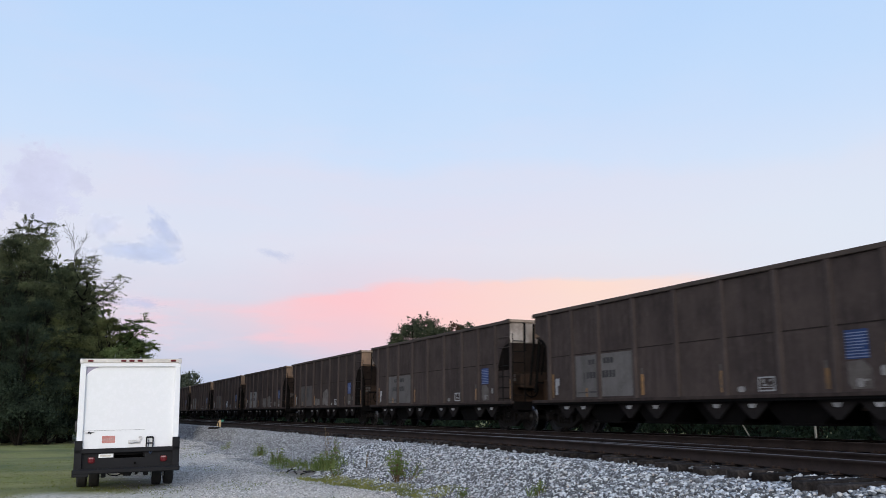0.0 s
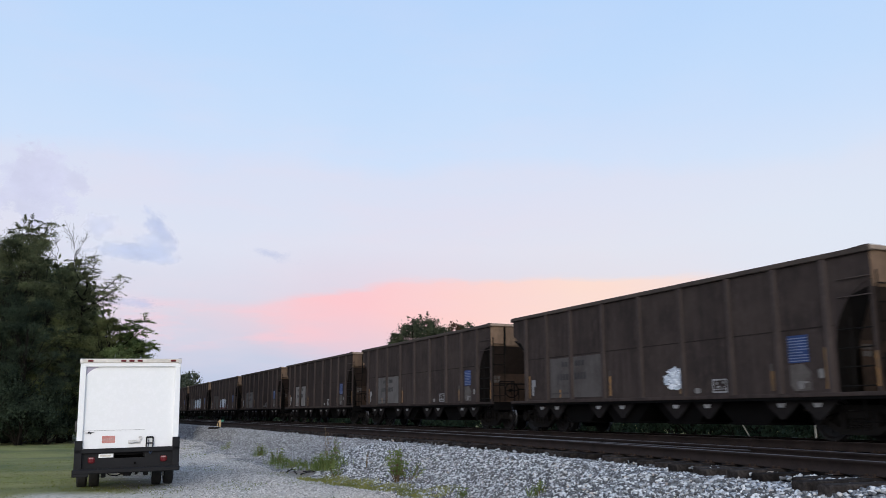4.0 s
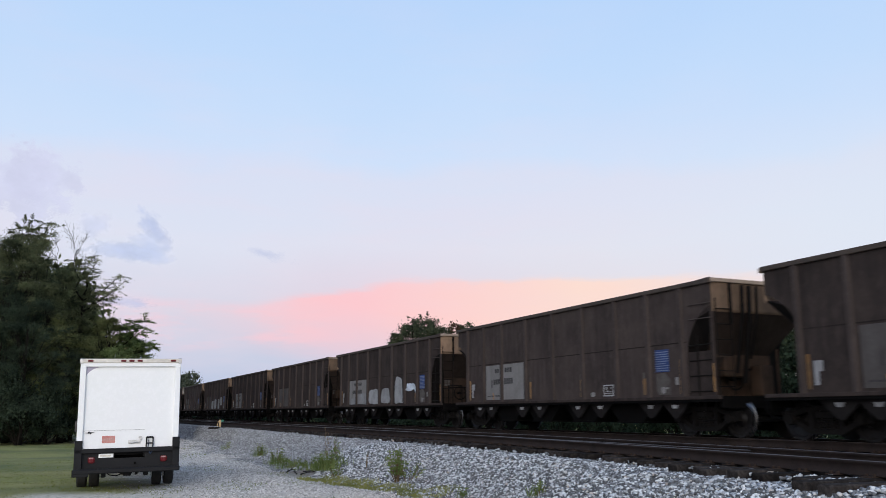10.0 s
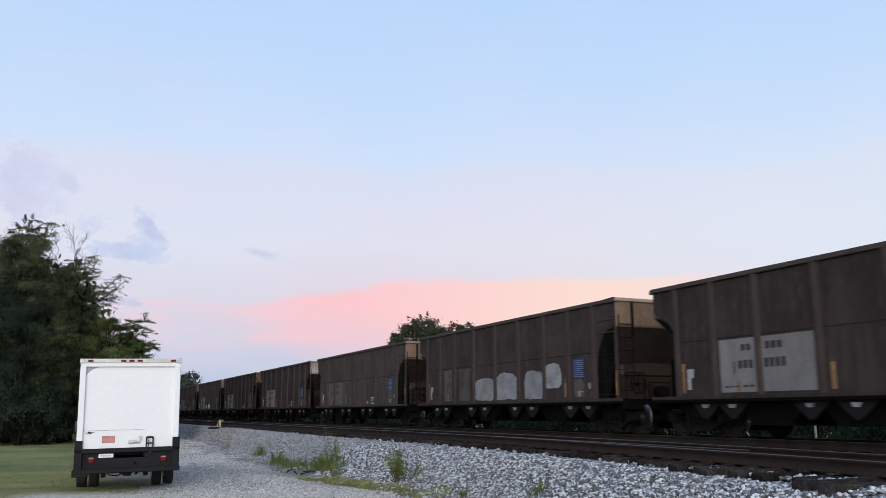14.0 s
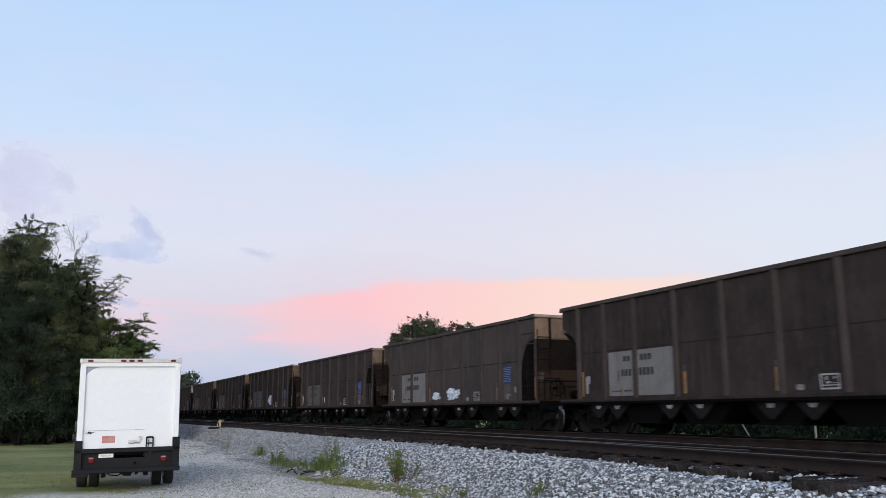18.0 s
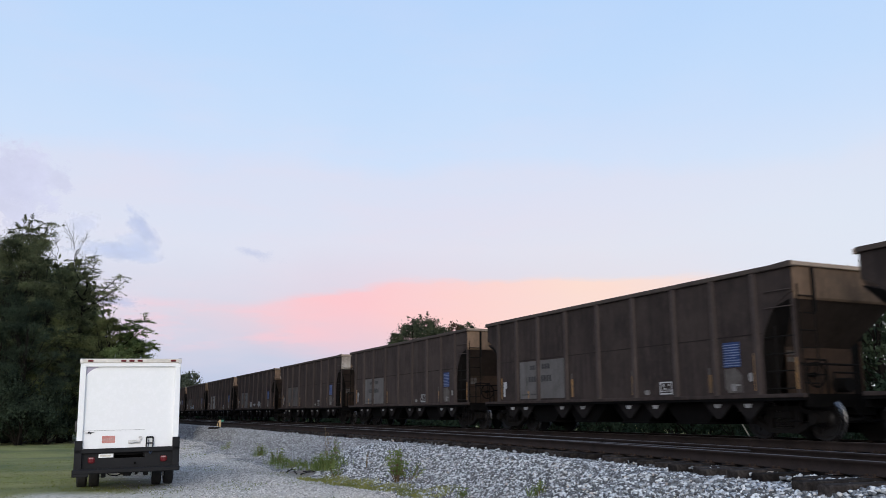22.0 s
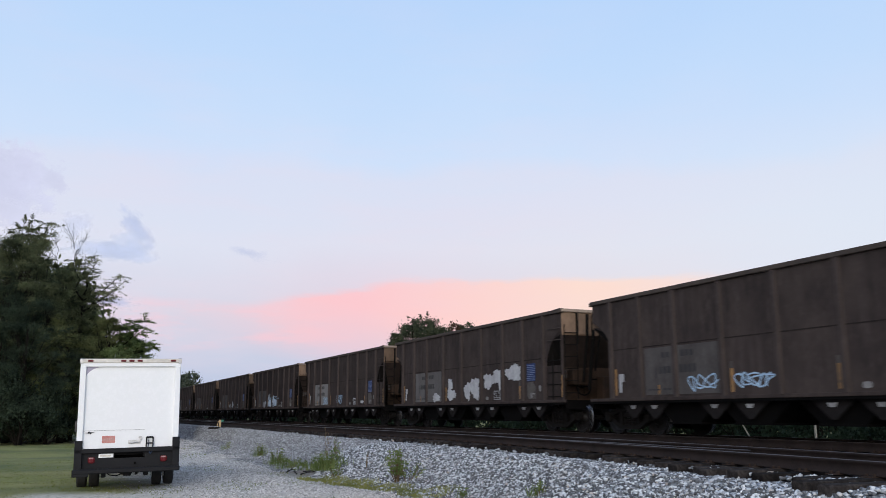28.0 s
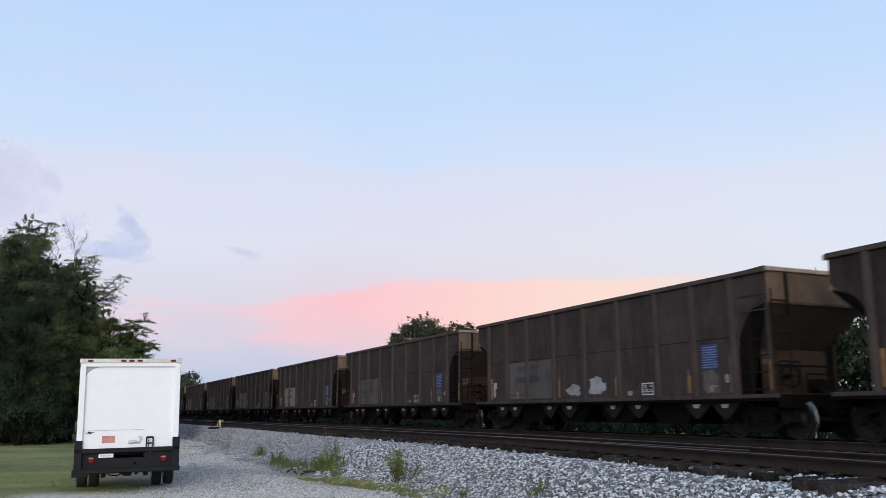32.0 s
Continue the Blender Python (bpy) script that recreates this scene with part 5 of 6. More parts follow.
    part("underride_plate", bm, TRUCK_BLACK, tr)
    # near-black colour stands in for the shade inside the step recess
    bm = bmesh.new()
    box(bm, -0.36, 0.46, 0.42, 0.45, 0.40, 0.90)
    box(bm, -0.36, 0.46, 0.08, 0.44, 0.40, 0.43)
    tube(bm, (0.18, -0.01, 0.52), (0.18, 0.03, 0.52), 0.03)
    part("step_recess", bm, UNDER, tr)
    bm = bmesh.new()
    box(bm, -1.29, 1.27, -0.16, 0.04, 0.31, 0.42, 0.02)
    box(bm, -1.29, -0.9, -0.15, 0.0, 0.25, 0.33, 0.01)
    part("bumper", bm, TRUCK_BLACK, tr)
    for x, z in ((-0.86, 0.55), (0.87, 0.53)):
        bm = bmesh.new()
        box(bm, x - 0.08, x + 0.08, -0.0, 0.035, z, z + 0.14, 0.03)
        lamp_body = part("tail_lamp", bm, RED_LENS, tr, "square red tail lamp with a pale upper lens")
        bm = bmesh.new()
        box(bm, x - 0.055, x + 0.055, -0.006, -0.001, z + 0.095, z + 0.128, 0.002)
        part("reverse_lens", bm, PALE_LENS, lamp_body, "pale pink upper lens")
    bm = bmesh.new()
    box(bm, -0.69, -0.34, 0.012, 0.03, 0.665, 0.755, 0.004)
    p = part("number_plate", bm, TRUCK_WHITE, tr, "pale number plate with worn bars")
    bm = bmesh.new()
    box(bm, -0.65, -0.40, 0.009, 0.012, 0.69, 0.73)
    part("plate_bar", bm, TRUCK_TRIM, p)
    # chassis, axle, dual tyres, springs, cab
    bm = bmesh.new()
    for s in (-1, 1):
        box(bm, s * 0.42 - 0.04, s * 0.42 + 0.04, 0.1, 6.4, 0.66, 0.90)
    for y in (0.3, 1.6, 3.0, 4.4):
        box(bm, -0.42, 0.42, y, y + 0.08, 0.70, 0.82)
    part("chassis_rail", bm, TRUCK_BLACK, tr)
    bm = bmesh.new()
    tube(bm, (-0.9, 1.35, 0.40), (0.9, 1.35, 0.40), 0.06)
    box(bm, -0.17, 0.17, 1.2, 1.5, 0.26, 0.54, 0.06)
    part("rear_axle", bm, TRUCK_BLACK, tr)
    tyre = rim = None
    for x, y in ((-0.93, 1.35), (-0.67, 1.35), (0.67, 1.35), (0.93, 1.35), (-0.9, 5.35), (0.9, 5.35)):
        if tyre is None:
            bm = bmesh.new()
            lathe(bm, [(-0.10, 0.22), (-0.11, 0.30), (-0.10, 0.375), (-0.07, 0.398), (0.07, 0.398), (0.10, 0.375), (0.11, 0.30), (0.10, 0.22)], "x", 28)
            tyre = data_of("tyre", bm, RUBBER)
            bm = bmesh.new()
            lathe(bm, [(-0.105, 0.20), (-0.105, 0.222), (0.105, 0.222), (0.105, 0.20), (0.05, 0.19), (0.04, 0.06)], "x", 20)
            rim = data_of("rim", bm, CHROME)
        wh = part("tyre", tyre, None, tr, at=pose(x, y, 0.398))
        part("rim", rim, None, wh)
    # hitch, hangers and exhaust below the bumper
    for name, x0, x1, z0, z1 in (("spring_hanger", -0.62, -0.50, 0.20, 0.45), ("hitch", -0.10, 0.10, 0.22, 0.42), ("spring_hanger", 0.40, 0.52, 0.21, 0.45)):
        bm = bmesh.new()
        box(bm, x0, x1, 0.12, 0.5, z0, z1, 0.02)
        part(name, bm, TRUCK_BLACK, tr)
    bm = bmesh.new()
    pts = [Vector((0.22, 0.1, 0.27)), Vector((0.3, 0.6, 0.29)), Vector((0.25, 1.1, 0.42))]
    for a, b in zip(pts, pts[1:]):
        tube(bm, a, b, 0.035)
    part("exhaust_pipe", bm, TRUCK_BLACK, tr)
    bm = bmesh.new()
    pts = [Vector((-0.10, 0.1, 0.29)), Vector((-0.25, 0.12, 0.23)), Vector((-0.42, 0.12, 0.26)), Vector((-0.52, 0.12, 0.33))]
    for a, b in zip(pts, pts[1:]):
        tube(bm, a, b, 0.014)
    part("safety_chain", bm, TRUCK_BLACK, tr)
    bm = bmesh.new()
    prism(bm, [(4.75, 0.5), (4.75, 2.1), (5.1, 2.25), (5.7, 2.2), (6.2, 1.45), (6.9, 1.3), (7.0, 0.5)], "x", -0.95, 0.95)
    part("cab", bm, TRUCK_WHITE, tr)
    for s in (-1, 1):
        bm = bmesh.new()
        tube(bm, (s * 0.95, 6.1, 1.35), (s * 1.4, 6.05, 1.35), 0.02)
        box(bm, s * 1.42 - 0.1, s * 1.42 + 0.1, 6.0, 6.08, 1.15, 1.48, 0.02)
        part("mirror", bm, PATCH, tr, "side mirror on an arm")


    # settle the body to its width and height over the axles
    fit = Matrix.Translation((0, 0, 0.101)) @ Matrix.Diagonal((0.852, 1, 0.915, 1))
    done = set()
    for ob in tr.children_recursive:
        if ob.data is None or ob.name.split(".")[0] in ("tyre", "rim", "rear_axle"):
            continue
        if ob.name.startswith("marker_lamp"):
            ob.location = fit @ ob.location
        elif ob.data.name not in done:
            done.add(ob.data.name)
            ob.data.transform(fit)


def del_keys(ob):
    for k in ("label", "category"):
        if k in ob:
            del ob[k]


build_truck()


# ---- paint on single cars ----
def splat(y0, y1, z0, z1, seed, power=2.6, fray=0.10, flat=True):
    """A ragged patch of paint between those edges; a flat foot if it was rolled on."""
    rng = random.Random(seed)
    bm = bmesh.new()
    n = 44
    ph = [rng.uniform(0, 6.28) for _ in range(5)]
    cy, cz, hy, hz = (y0 + y1) / 2, (z0 + z1) / 2, abs(y1 - y0) / 2, (z1 - z0) / 2
    pts = []
    for i in range(n):
        a = 2 * math.pi * i / n
        c, s = math.cos(a), math.sin(a)
        p = 7.0 if flat and s < 0 else power
        r = (abs(c) ** p + abs(s) ** p) ** (-1 / p)
        r *= 1 + fray * (0.5 * math.sin(3 * a + ph[0]) + 0.35 * math.sin(5 * a + ph[1]) + 0.3 * math.sin(9 * a + ph[2]) + 0.25 * math.sin(17 * a + ph[3]))
        pts.append((cy + c * hy * r, max(1.01, cz + s * hz * r)))
    ctr = bm.verts.new((0, cy, cz))
    ring = [bm.verts.new((0, y, z)) for y, z in pts]
    for i in range(n):
        bm.faces.new((ctr, ring[i], ring[(i + 1) % n]))
    return bm


def scrawl(y0, y1, z0, z1, seed, loops=5, width=0.035):
    """Sprayed looping lines, one ribbon."""
    rng = random.Random(seed)
    bm = bmesh.new()
    n = loops * 16
    pts = []
    for i in range(n + 1):
        t = i / n
        a = 2 * math.pi * loops * t
        y = y0 + (y1 - y0) * (t + 0.16 * math.sin(a) + 0.05 * math.sin(2.3 * a + seed))
        z = (z0 + z1) / 2 + (z1 - z0) / 2 * (0.75 * math.cos(a + 0.8 * math.sin(5 * t)) + 0.25 * math.sin(1.7 * a + rng.uniform(-0.1, 0.1)))
        pts.append(Vector((0, y, max(1.03, z))))
    prev = None
    for i, p in enumerate(pts):
        d = pts[min(i + 1, n)] - pts[max(i - 1, 0)]
        nrm = Vector((0, -d.z, d.y)).normalized() * width / 2
        pair = (bm.verts.new(p + nrm), bm.verts.new(p - nrm))
        if prev:
            bm.faces.new((prev[0], prev[1], pair[1], pair[0]))
        prev = pair
    return bm


def strokes(y0, y1, z0, z1, seed, count, width=0.03, length=0.2):
    """Short broken spray strokes in one layer."""
    rng = random.Random(seed)
    bm = bmesh.new()
    for k in range(count):
        y, z = rng.uniform(min(y0, y1), max(y0, y1)), rng.uniform(z0, z1)
        a = rng.gauss(0.35, 0.5)
        d = Vector((0, math.cos(a), math.sin(a))) * length * rng.uniform(0.4, 1.2) / 2
        n = Vector((0, -d.z, d.y)).normalized() * width * rng.uniform(0.5, 1.4) / 2
        p = Vector((-0.0001 * k, y, max(1.07, z)))
        bm.faces.new([bm.verts.new(q) for q in (p - d, p - n, p + d, p + n)])
    return bm


def paint(i, name, bm, mat, label, layer=1):
    p = part(name, bm, mat, CARS[i], label, pose(-SIDE_X - 0.006 - 0.003 * layer, 0.17 if i == 14 else 0.06, 0))
    if name == "spray_strokes":
        p["kind"] = "stuff"


def build_paint():
    cover, tag = "patch of grey cover paint", "white sprayed patch"
    grey = ((2, 1.4, 0.3, 1.05, 1.45), (2, -0.3, -1.5, 1.05, 1.92), (3, -0.1, -1.5, 1.05, 1.72), (3, -1.75, -2.75, 1.05, 1.85), (3, -3.85, -4.35, 1.1, 1.42), (11, 1.6, 0.15, 1.04, 1.75), (11, -0.2, -1.35, 1.05, 1.75), (11, -2.0, -2.95, 1.04, 2.22),
            (11, 3.2, 1.85, 1.04, 1.58), (14, 1.62, 0.04, 1.04, 1.84), (14, 0.0, -1.62, 1.04, 1.95), (14, -2.1, -3.35, 1.06, 1.95), (14, -3.45, -4.4, 1.35, 2.12), (11, 4.5, 3.5, 1.04, 1.35))
    for k, (i, a, b, z0, z1) in enumerate(grey):
        paint(i, "cover_paint", splat(a, b, z0, z1, 300 + k, 3.2, 0.07 if i > 3 else 0.14), GREY_BLOB if i > 3 else RUBBED, cover, 2)
    white = ((4, -0.9, -1.6, 1.15, 1.7), (18, 1.2, 0.45, 1.12, 1.42), (18, -0.2, -1.4, 1.12, 1.55), (20, -0.35, -1.6, 1.22, 1.9), (24, 1.15, 0.25, 1.1, 1.5), (24, -0.25, -1.0, 1.15, 1.35), (24, -1.8, -2.65, 1.12, 1.5),
             (27, 2.8, 2.1, 1.05, 1.38), (27, 1.4, 0.6, 1.1, 1.5), (27, 1.3, 0.9, 1.4, 1.93), (27, -0.2, -0.75, 1.1, 1.72), (27, -0.6, -1.5, 1.25, 1.86), (27, -1.0, -1.5, 1.08, 1.5), (27, -1.85, -2.6, 1.45, 1.98), (27, -2.5, -3.25, 1.62, 2.08), (27, -3.0, -3.3, 1.4, 1.8), (27, -3.55, -4.65, 1.68, 2.2), (28, -3.85, -4.35, 1.1, 1.24), (30, 1.05, 0.3, 1.1, 1.42), (30, -0.15, -0.95, 1.1, 1.6), (19, 1.1, 0.95, 1.2, 1.5),
             (11, -3.45, -4.4, 1.55, 1.88))
    for k, (i, a, b, z0, z1) in enumerate(white):
        paint(i, "spray_patch", splat(a, b, z0, z1, 400 + k, 2.3, 0.26, False), GREY_BLOB if i in (24, 30) else DULL_WHITE if i in (27, 28) else WHITE_BLOB, tag, 3 + 0.4 * (k % 8))
        if z1 - z0 > 0.25 and i in (4, 18, 20):
            n = int(60 * abs(a - b) * (z1 - z0)) + 6
            m = 0.12 * abs(a - b)
            paint(i, "spray_strokes", strokes(a - m, b + m, z0 + 0.05, z1 - 0.05, 700 + k, n, 0.05, 0.2), WHITE_SPRAY, "short white spray strokes", 5)
            paint(i, "spray_strokes", strokes(a - m, b + m, z0 + 0.05, z1 - 0.05, 740 + k, n // 2, 0.03, 0.16), DARK_SPRAY, "short slate spray strokes", 7)
    # tail of the white hooked shape
    bm = bmesh.new()
    prev = None
    for k in range(13):
        a = math.pi * 0.5 * k / 12
        c = Vector((0, -4.2 - 0.42 * math.sin(a), 1.32 + 0.46 * math.cos(a)))
        w = 0.12 - 0.006 * k
        pair = (bm.verts.new(c + Vector((0, -w * math.sin(a), w * math.cos(a)))), bm.verts.new(c - Vector((0, -w * math.sin(a), w * math.cos(a)))))
        if prev:
            bm.faces.new((prev[0], prev[1], pair[1], pair[0]))
        prev = pair
    paint(11, "spray_hook", bm, WHITE_BLOB, "white hooked spray stroke", 3)
    for i, a, b, z0, z1, n in ((26, 3.0, 2.0, 1.1, 1.5, 4), (26, 1.35, 0.3, 1.15, 1.5, 6), (28, 2.9, 1.95, 1.08, 1.5, 5), (28, 0.35, -0.7, 1.08, 1.6, 5)):
        paint(i, "scrawl", scrawl(a, b, z0, z1, i, n), PALE_BLUE_SPRAY, "looping pale blue spray scrawl", 3)
    # the two red and white pieces
    big = "red-outlined white spray piece"
    for i, blocks, z1 in ((9, ((1.74, 0.22), (0.02, -1.46), (-1.66, -2.62)), 2.02), (8, ((0.95, 0.2), (0.0, -1.85)), 1.82)):
        a, b = blocks[0][0] + 0.12, blocks[-1][1] - 0.1
        paint(i, "red_outline", splat(a, b, 1.02, z1 - 0.25, 500 + i, 9.0, 0.03), RED_SPRAY, "dark red spray outline", 2)
        for k, (p, q) in enumerate(blocks):
            top = z1 + (0.12 if k == 2 else 0.05 * (k % 2))
            paint(i, "spray_letter", splat(p, q, 1.17, top, 510 + i + 7 * k, 14.0, 0.07), WHITE_BLOB, big, 4)
            paint(i, "red_outline", splat(p + 0.16, p + 0.03, 1.06, z1 - 0.05, 530 + i + k, 6.0, 0.06), RED_SPRAY, "dark red spray outline", 3)
            paint(i, "spray_strokes", strokes(p - 0.02, q + 0.02, 1.15, top - 0.02, 520 + i + k, 60, 0.035, 0.24), DARK_SPRAY, "short slate spray strokes", 5)
            paint(i, "spray_strokes", strokes(p + 0.03, q - 0.12, 1.15, top + 0.06, 560 + i + k, 60, 0.05, 0.26), WHITE_SPRAY, "short white spray strokes", 7)
            paint(i, "spray_strokes", strokes(p, q, 1.1, top + 0.02, 590 + i + k, 34, 0.04, 0.24), PALE_BLUE_SPRAY, "short pale blue spray strokes", 9)
    # the large pale piece
    for k, (a, b, z0, z1) in enumerate(((2.95, 2.2, 1.02, 1.45), (2.25, 1.7, 1.18, 1.55), (1.35, 0.55, 1.08, 1.6), (1.35, 0.7, 1.55, 1.98), (0.7, -0.12, 1.05, 1.65), (-0.15, -0.5, 1.1, 1.85), (-0.45, -1.2, 1.12, 1.6), (-1.0, -1.7, 1.1, 1.5))):
        paint(29, "spray_letter", splat(a, b, z0, z1, 600 + k, 2.4, 0.22, False), WHITE_BLOB if k not in (0, 3) else GREY_BLOB, "pale bubbly spray lettering", 3 + k * 0.2)
    paint(29, "scrawl", scrawl(1.4, -1.6, 1.1, 1.8, 9, 9, 0.03), PALE_BLUE_SPRAY, "thin pale blue spray lines", 6)


build_paint()


# ---- loose stones ----
def chips(places, sizes, rng, squash=0.75, blocky=False):
    """Angular stones: jittered blocks, each turned its own way."""
    n = len(places)
    core = np.array([(1, 0, 0), (-1, 0, 0), (0, 1, 0), (0, -1, 0), (0, 0, 1), (0, 0, -1)], float) * 0.66
    v = core[None] * rng.uniform(0.7, 1.25, (n, 1, 3)) + rng.uniform(-0.3, 0.3, (n, 6, 3))
    a = rng.normal(size=(n, 4))
    a /= np.linalg.norm(a, axis=1)[:, None]
    w, x, y, z = a.T
    m = np.stack([1 - 2 * (y * y + z * z), 2 * (x * y - z * w), 2 * (x * z + y * w), 2 * (x * y + z * w), 1 - 2 * (x * x + z * z), 2 * (y * z - x * w), 2 * (x * z - y * w), 2 * (y * z + x * w), 1 - 2 * (x * x + y * y)], 1).reshape(n, 3, 3)
    v = np.einsum("nij,nkj->nki", m, v) * sizes[:, None, None] * np.array([1, 1, squash])
    v += places[:, None, :]
    if blocky:
        core = np.array([(a, b, c) for a in (-1, 1) for b in (-1, 1) for c in (-1, 1)], float) * 0.44
        v = core[None] * rng.uniform(0.65, 1.3, (n, 1, 3)) * rng.uniform(0.72, 1.12, (n, 8, 1)) + rng.uniform(-0.10, 0.10, (n, 8, 3))
        v = np.einsum("nij,nkj->nki", m, v) * sizes[:, None, None] * np.array([1, 1, squash]) + places[:, None, :]
        quads = np.array([(0, 1, 3, 2), (4, 6, 7, 5), (0, 4, 5, 1), (2, 3, 7, 6), (0, 2, 6, 4), (1, 5, 7, 3)])
        return v.reshape(-1, 3), (np.arange(n)[:, None, None] * 8 + quads[None]).reshape(-1, 4)
    tris = np.array([(0, 2, 4), (2, 1, 4), (1, 3, 4), (3, 0, 4), (2, 0, 5), (1, 2, 5), (3, 1, 5), (0, 3, 5)])
    f = (np.arange(n)[:, None, None] * 6 + tris[None]).reshape(-1, 3)
    return v.reshape(-1, 3), f


def scatter(name, label, count, xr, yr, near, size, mat, seed, keep=None, lift=0.25, blocky=False, floor=ground_height):
    rng = np.random.default_rng(seed)
    y = yr[0] + (yr[1] - yr[0]) * rng.uniform(0, 1, count) ** near
    x = rng.uniform(xr[0], xr[1], count)
    s = size * rng.uniform(0.6, 1.35, count) * (1 + 0.012 * np.clip(y - 15, 0, 40))
    if keep is not None:
        ok = np.array([keep(a, b) for a, b in zip(x, y)])
        x, y, s = x[ok], y[ok], s[ok]
    z = np.array([floor(a, b) for a, b in zip(x, y)]) + s * rng.uniform(-0.1, lift, len(x))
    v, f = chips(np.stack([x, y, z], 1), s, rng, 0.75, blocky)
    tagged(new(name, arrays_mesh(name, v, f, mat)), label, "stones", kind="stuff")


def bare_soil(a, b):
    return math.hypot(a - 6.15, (b - 23.4) * 0.34) + 0.35 * noise.noise((a * 1.6, b * 1.2, 12)) < 0.42


def at_sand(a, b):
    return 0.408 * a + 0.913 * b < 18.5 and 0.913 * a - 0.408 * b > -8.3


def trodden(a, b):
    """High where soil and grass show through the yard's gravel."""
    return noise.noise((a * 0.75, b * 0.32, 41)) + 0.4 * noise.noise((a * 2.4, b * 1.4, 17))


def toe_of(y):
    return 6.45 + 0.3 * math.sin(y * 0.13) + 0.35 * math.sin(y * 0.41 + 1) + (min(1.5, (y - 30) * 0.09) if y > 30 else 0.0)


rng_keep = random.Random(3)
def on_shoulder(a, b):
    return a > toe_of(b) - 0.25 + rng_keep.gauss(0, 0.2) and a < side_path(b) - (1.36 if b > 7.7 else 1.55) and not bare_soil(a, b)


scatter("ballast_stones", "pale grey crushed stone ballast on the near track shoulder", 80000, (5.9, 9.6), (6.0, 25.0), 1.25, 0.042, STONES, 71, on_shoulder, 0.5, True)
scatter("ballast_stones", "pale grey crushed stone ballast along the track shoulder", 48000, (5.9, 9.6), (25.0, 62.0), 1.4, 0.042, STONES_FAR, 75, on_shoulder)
scatter("ballast_stones", "grey ballast stones between rails and ties", 15000, (8.0, 14.0), (4.0, 45.0), 1.6, 0.05, STONES, 72, lambda a, b: a > side_path(b) + 1.3 or rng_keep.random() < 0.12, 0.3)
scatter("ballast_stones", "grey ballast stones packed between the tie ends", 7000, (7.0, 10.6), (5.0, 32.0), 1.5, 0.046, STONES, 74, lambda a, b: 1.42 < side_path(b) - a < (1.85 if b > 9 else 2.6), 0.5, True)
scatter("ballast_stones", "grey ballast stones filling the cribs between ties", 9000, (7.6, 10.9), (5.5, 30.0), 1.6, 0.046, STONES, 76,
        lambda a, b: 0.25 < side_path(b) - a < 1.5 and min(abs(b - y) for y in TIE_Y) > 0.13 and (b < 11 or rng_keep.random() < 0.3), 0.4, True, lambda a, b: 0.80 if b < 11 else 0.765)
scatter("ballast_stones", "grey ballast stones heaped against the nearest tie ends", 5200, (6.6, 9.8), (4.6, 7.4), 1.0, 0.046, STONES, 78,
        lambda a, b: 0.3 < side_path(b) - a < 2.2 and b < min(y for y in TIE_Y if y > 6.7) - 0.14 and min(abs(b - y) for y in TIE_Y) > 0.14, 0.4, True, lambda a, b: 0.80 - 0.06 * max(0.0, side_path(b) - a - 1.7) / 0.5)
scatter("yard_gravel", "loose pale gravel spread over the yard", 80000, (0.8, 7.6), (11.0, 60.0), 1.45, 0.030, GRAVEL, 73,
        lambda a, b: a < toe_of(b) + 0.2 and noise.noise((a * 0.45, b * 0.3, 7)) + 0.35 * noise.noise((a * 1.7, b * 1.7, 3)) > -0.12 - 0.12 * min(3.0, a - 2.2) and (trodden(a, b) < 0.10 or rng_keep.random() < 0.2) and (not bare_soil(a, b) or rng_keep.random() < 0.25) and (a > 2.6 + 0.9 * noise.noise((a * 0.9, b * 0.5, 31)) or rng_keep.random() < (0.25 if at_sand(a, b) else 0.025)), 0.3)


# ---- grass and weeds ----
def blades(places, heights, rng, mat, name, width=0.012, lean=0.45):
    n = len(places)
    a = rng.uniform(0, 2 * math.pi, n)
    d = np.stack([np.cos(a), np.sin(a), np.zeros(n)], 1)
    side = np.stack([-np.sin(a), np.cos(a), np.zeros(n)], 1) * (width * rng.uniform(0.6, 1.4, n))[:, None]
    h = heights[:, None]
    bend = (rng.uniform(0.1, 1.0, n) * lean)[:, None]
    mid = places + d * h * bend * 0.35 + np.array([0, 0, 1]) * h * 0.6
    tip = places + d * h * bend + np.array([0, 0, 1]) * h * (1 - 0.25 * bend)
    v = np.stack([places - side, places + side, mid + side * 0.7, mid - side * 0.7, tip - side * 0.1, tip + side * 0.1], 1).reshape(-1, 3)
    k = np.arange(n)[:, None] * 6
    f = np.concatenate([k + np.array([[0, 1, 2, 3]]), k + np.array([[3, 2, 5, 4]])])
    return arrays_mesh(name, v, f, mat)


def grass_field(name, label, count, xr, yr, near, height, seed, keep, mat=None, width=0.012):
    rng = np.random.default_rng(seed)
    y = yr[0] + (yr[1] - yr[0]) * rng.uniform(0, 1, count) ** near
    x = rng.uniform(xr[0], xr[1], count)
    ok = np.array([keep(a, b) for a, b in zip(x, y)])
    x, y = x[ok], y[ok]
    z = np.array([ground_height(a, b) for a, b in zip(x, y)])
    me = blades(np.stack([x, y, z], 1), height * rng.uniform(0.5, 1.3, len(x)), rng, mat or BLADE, name, width)
    tagged(new(name, me), label, "grass", kind="stuff")


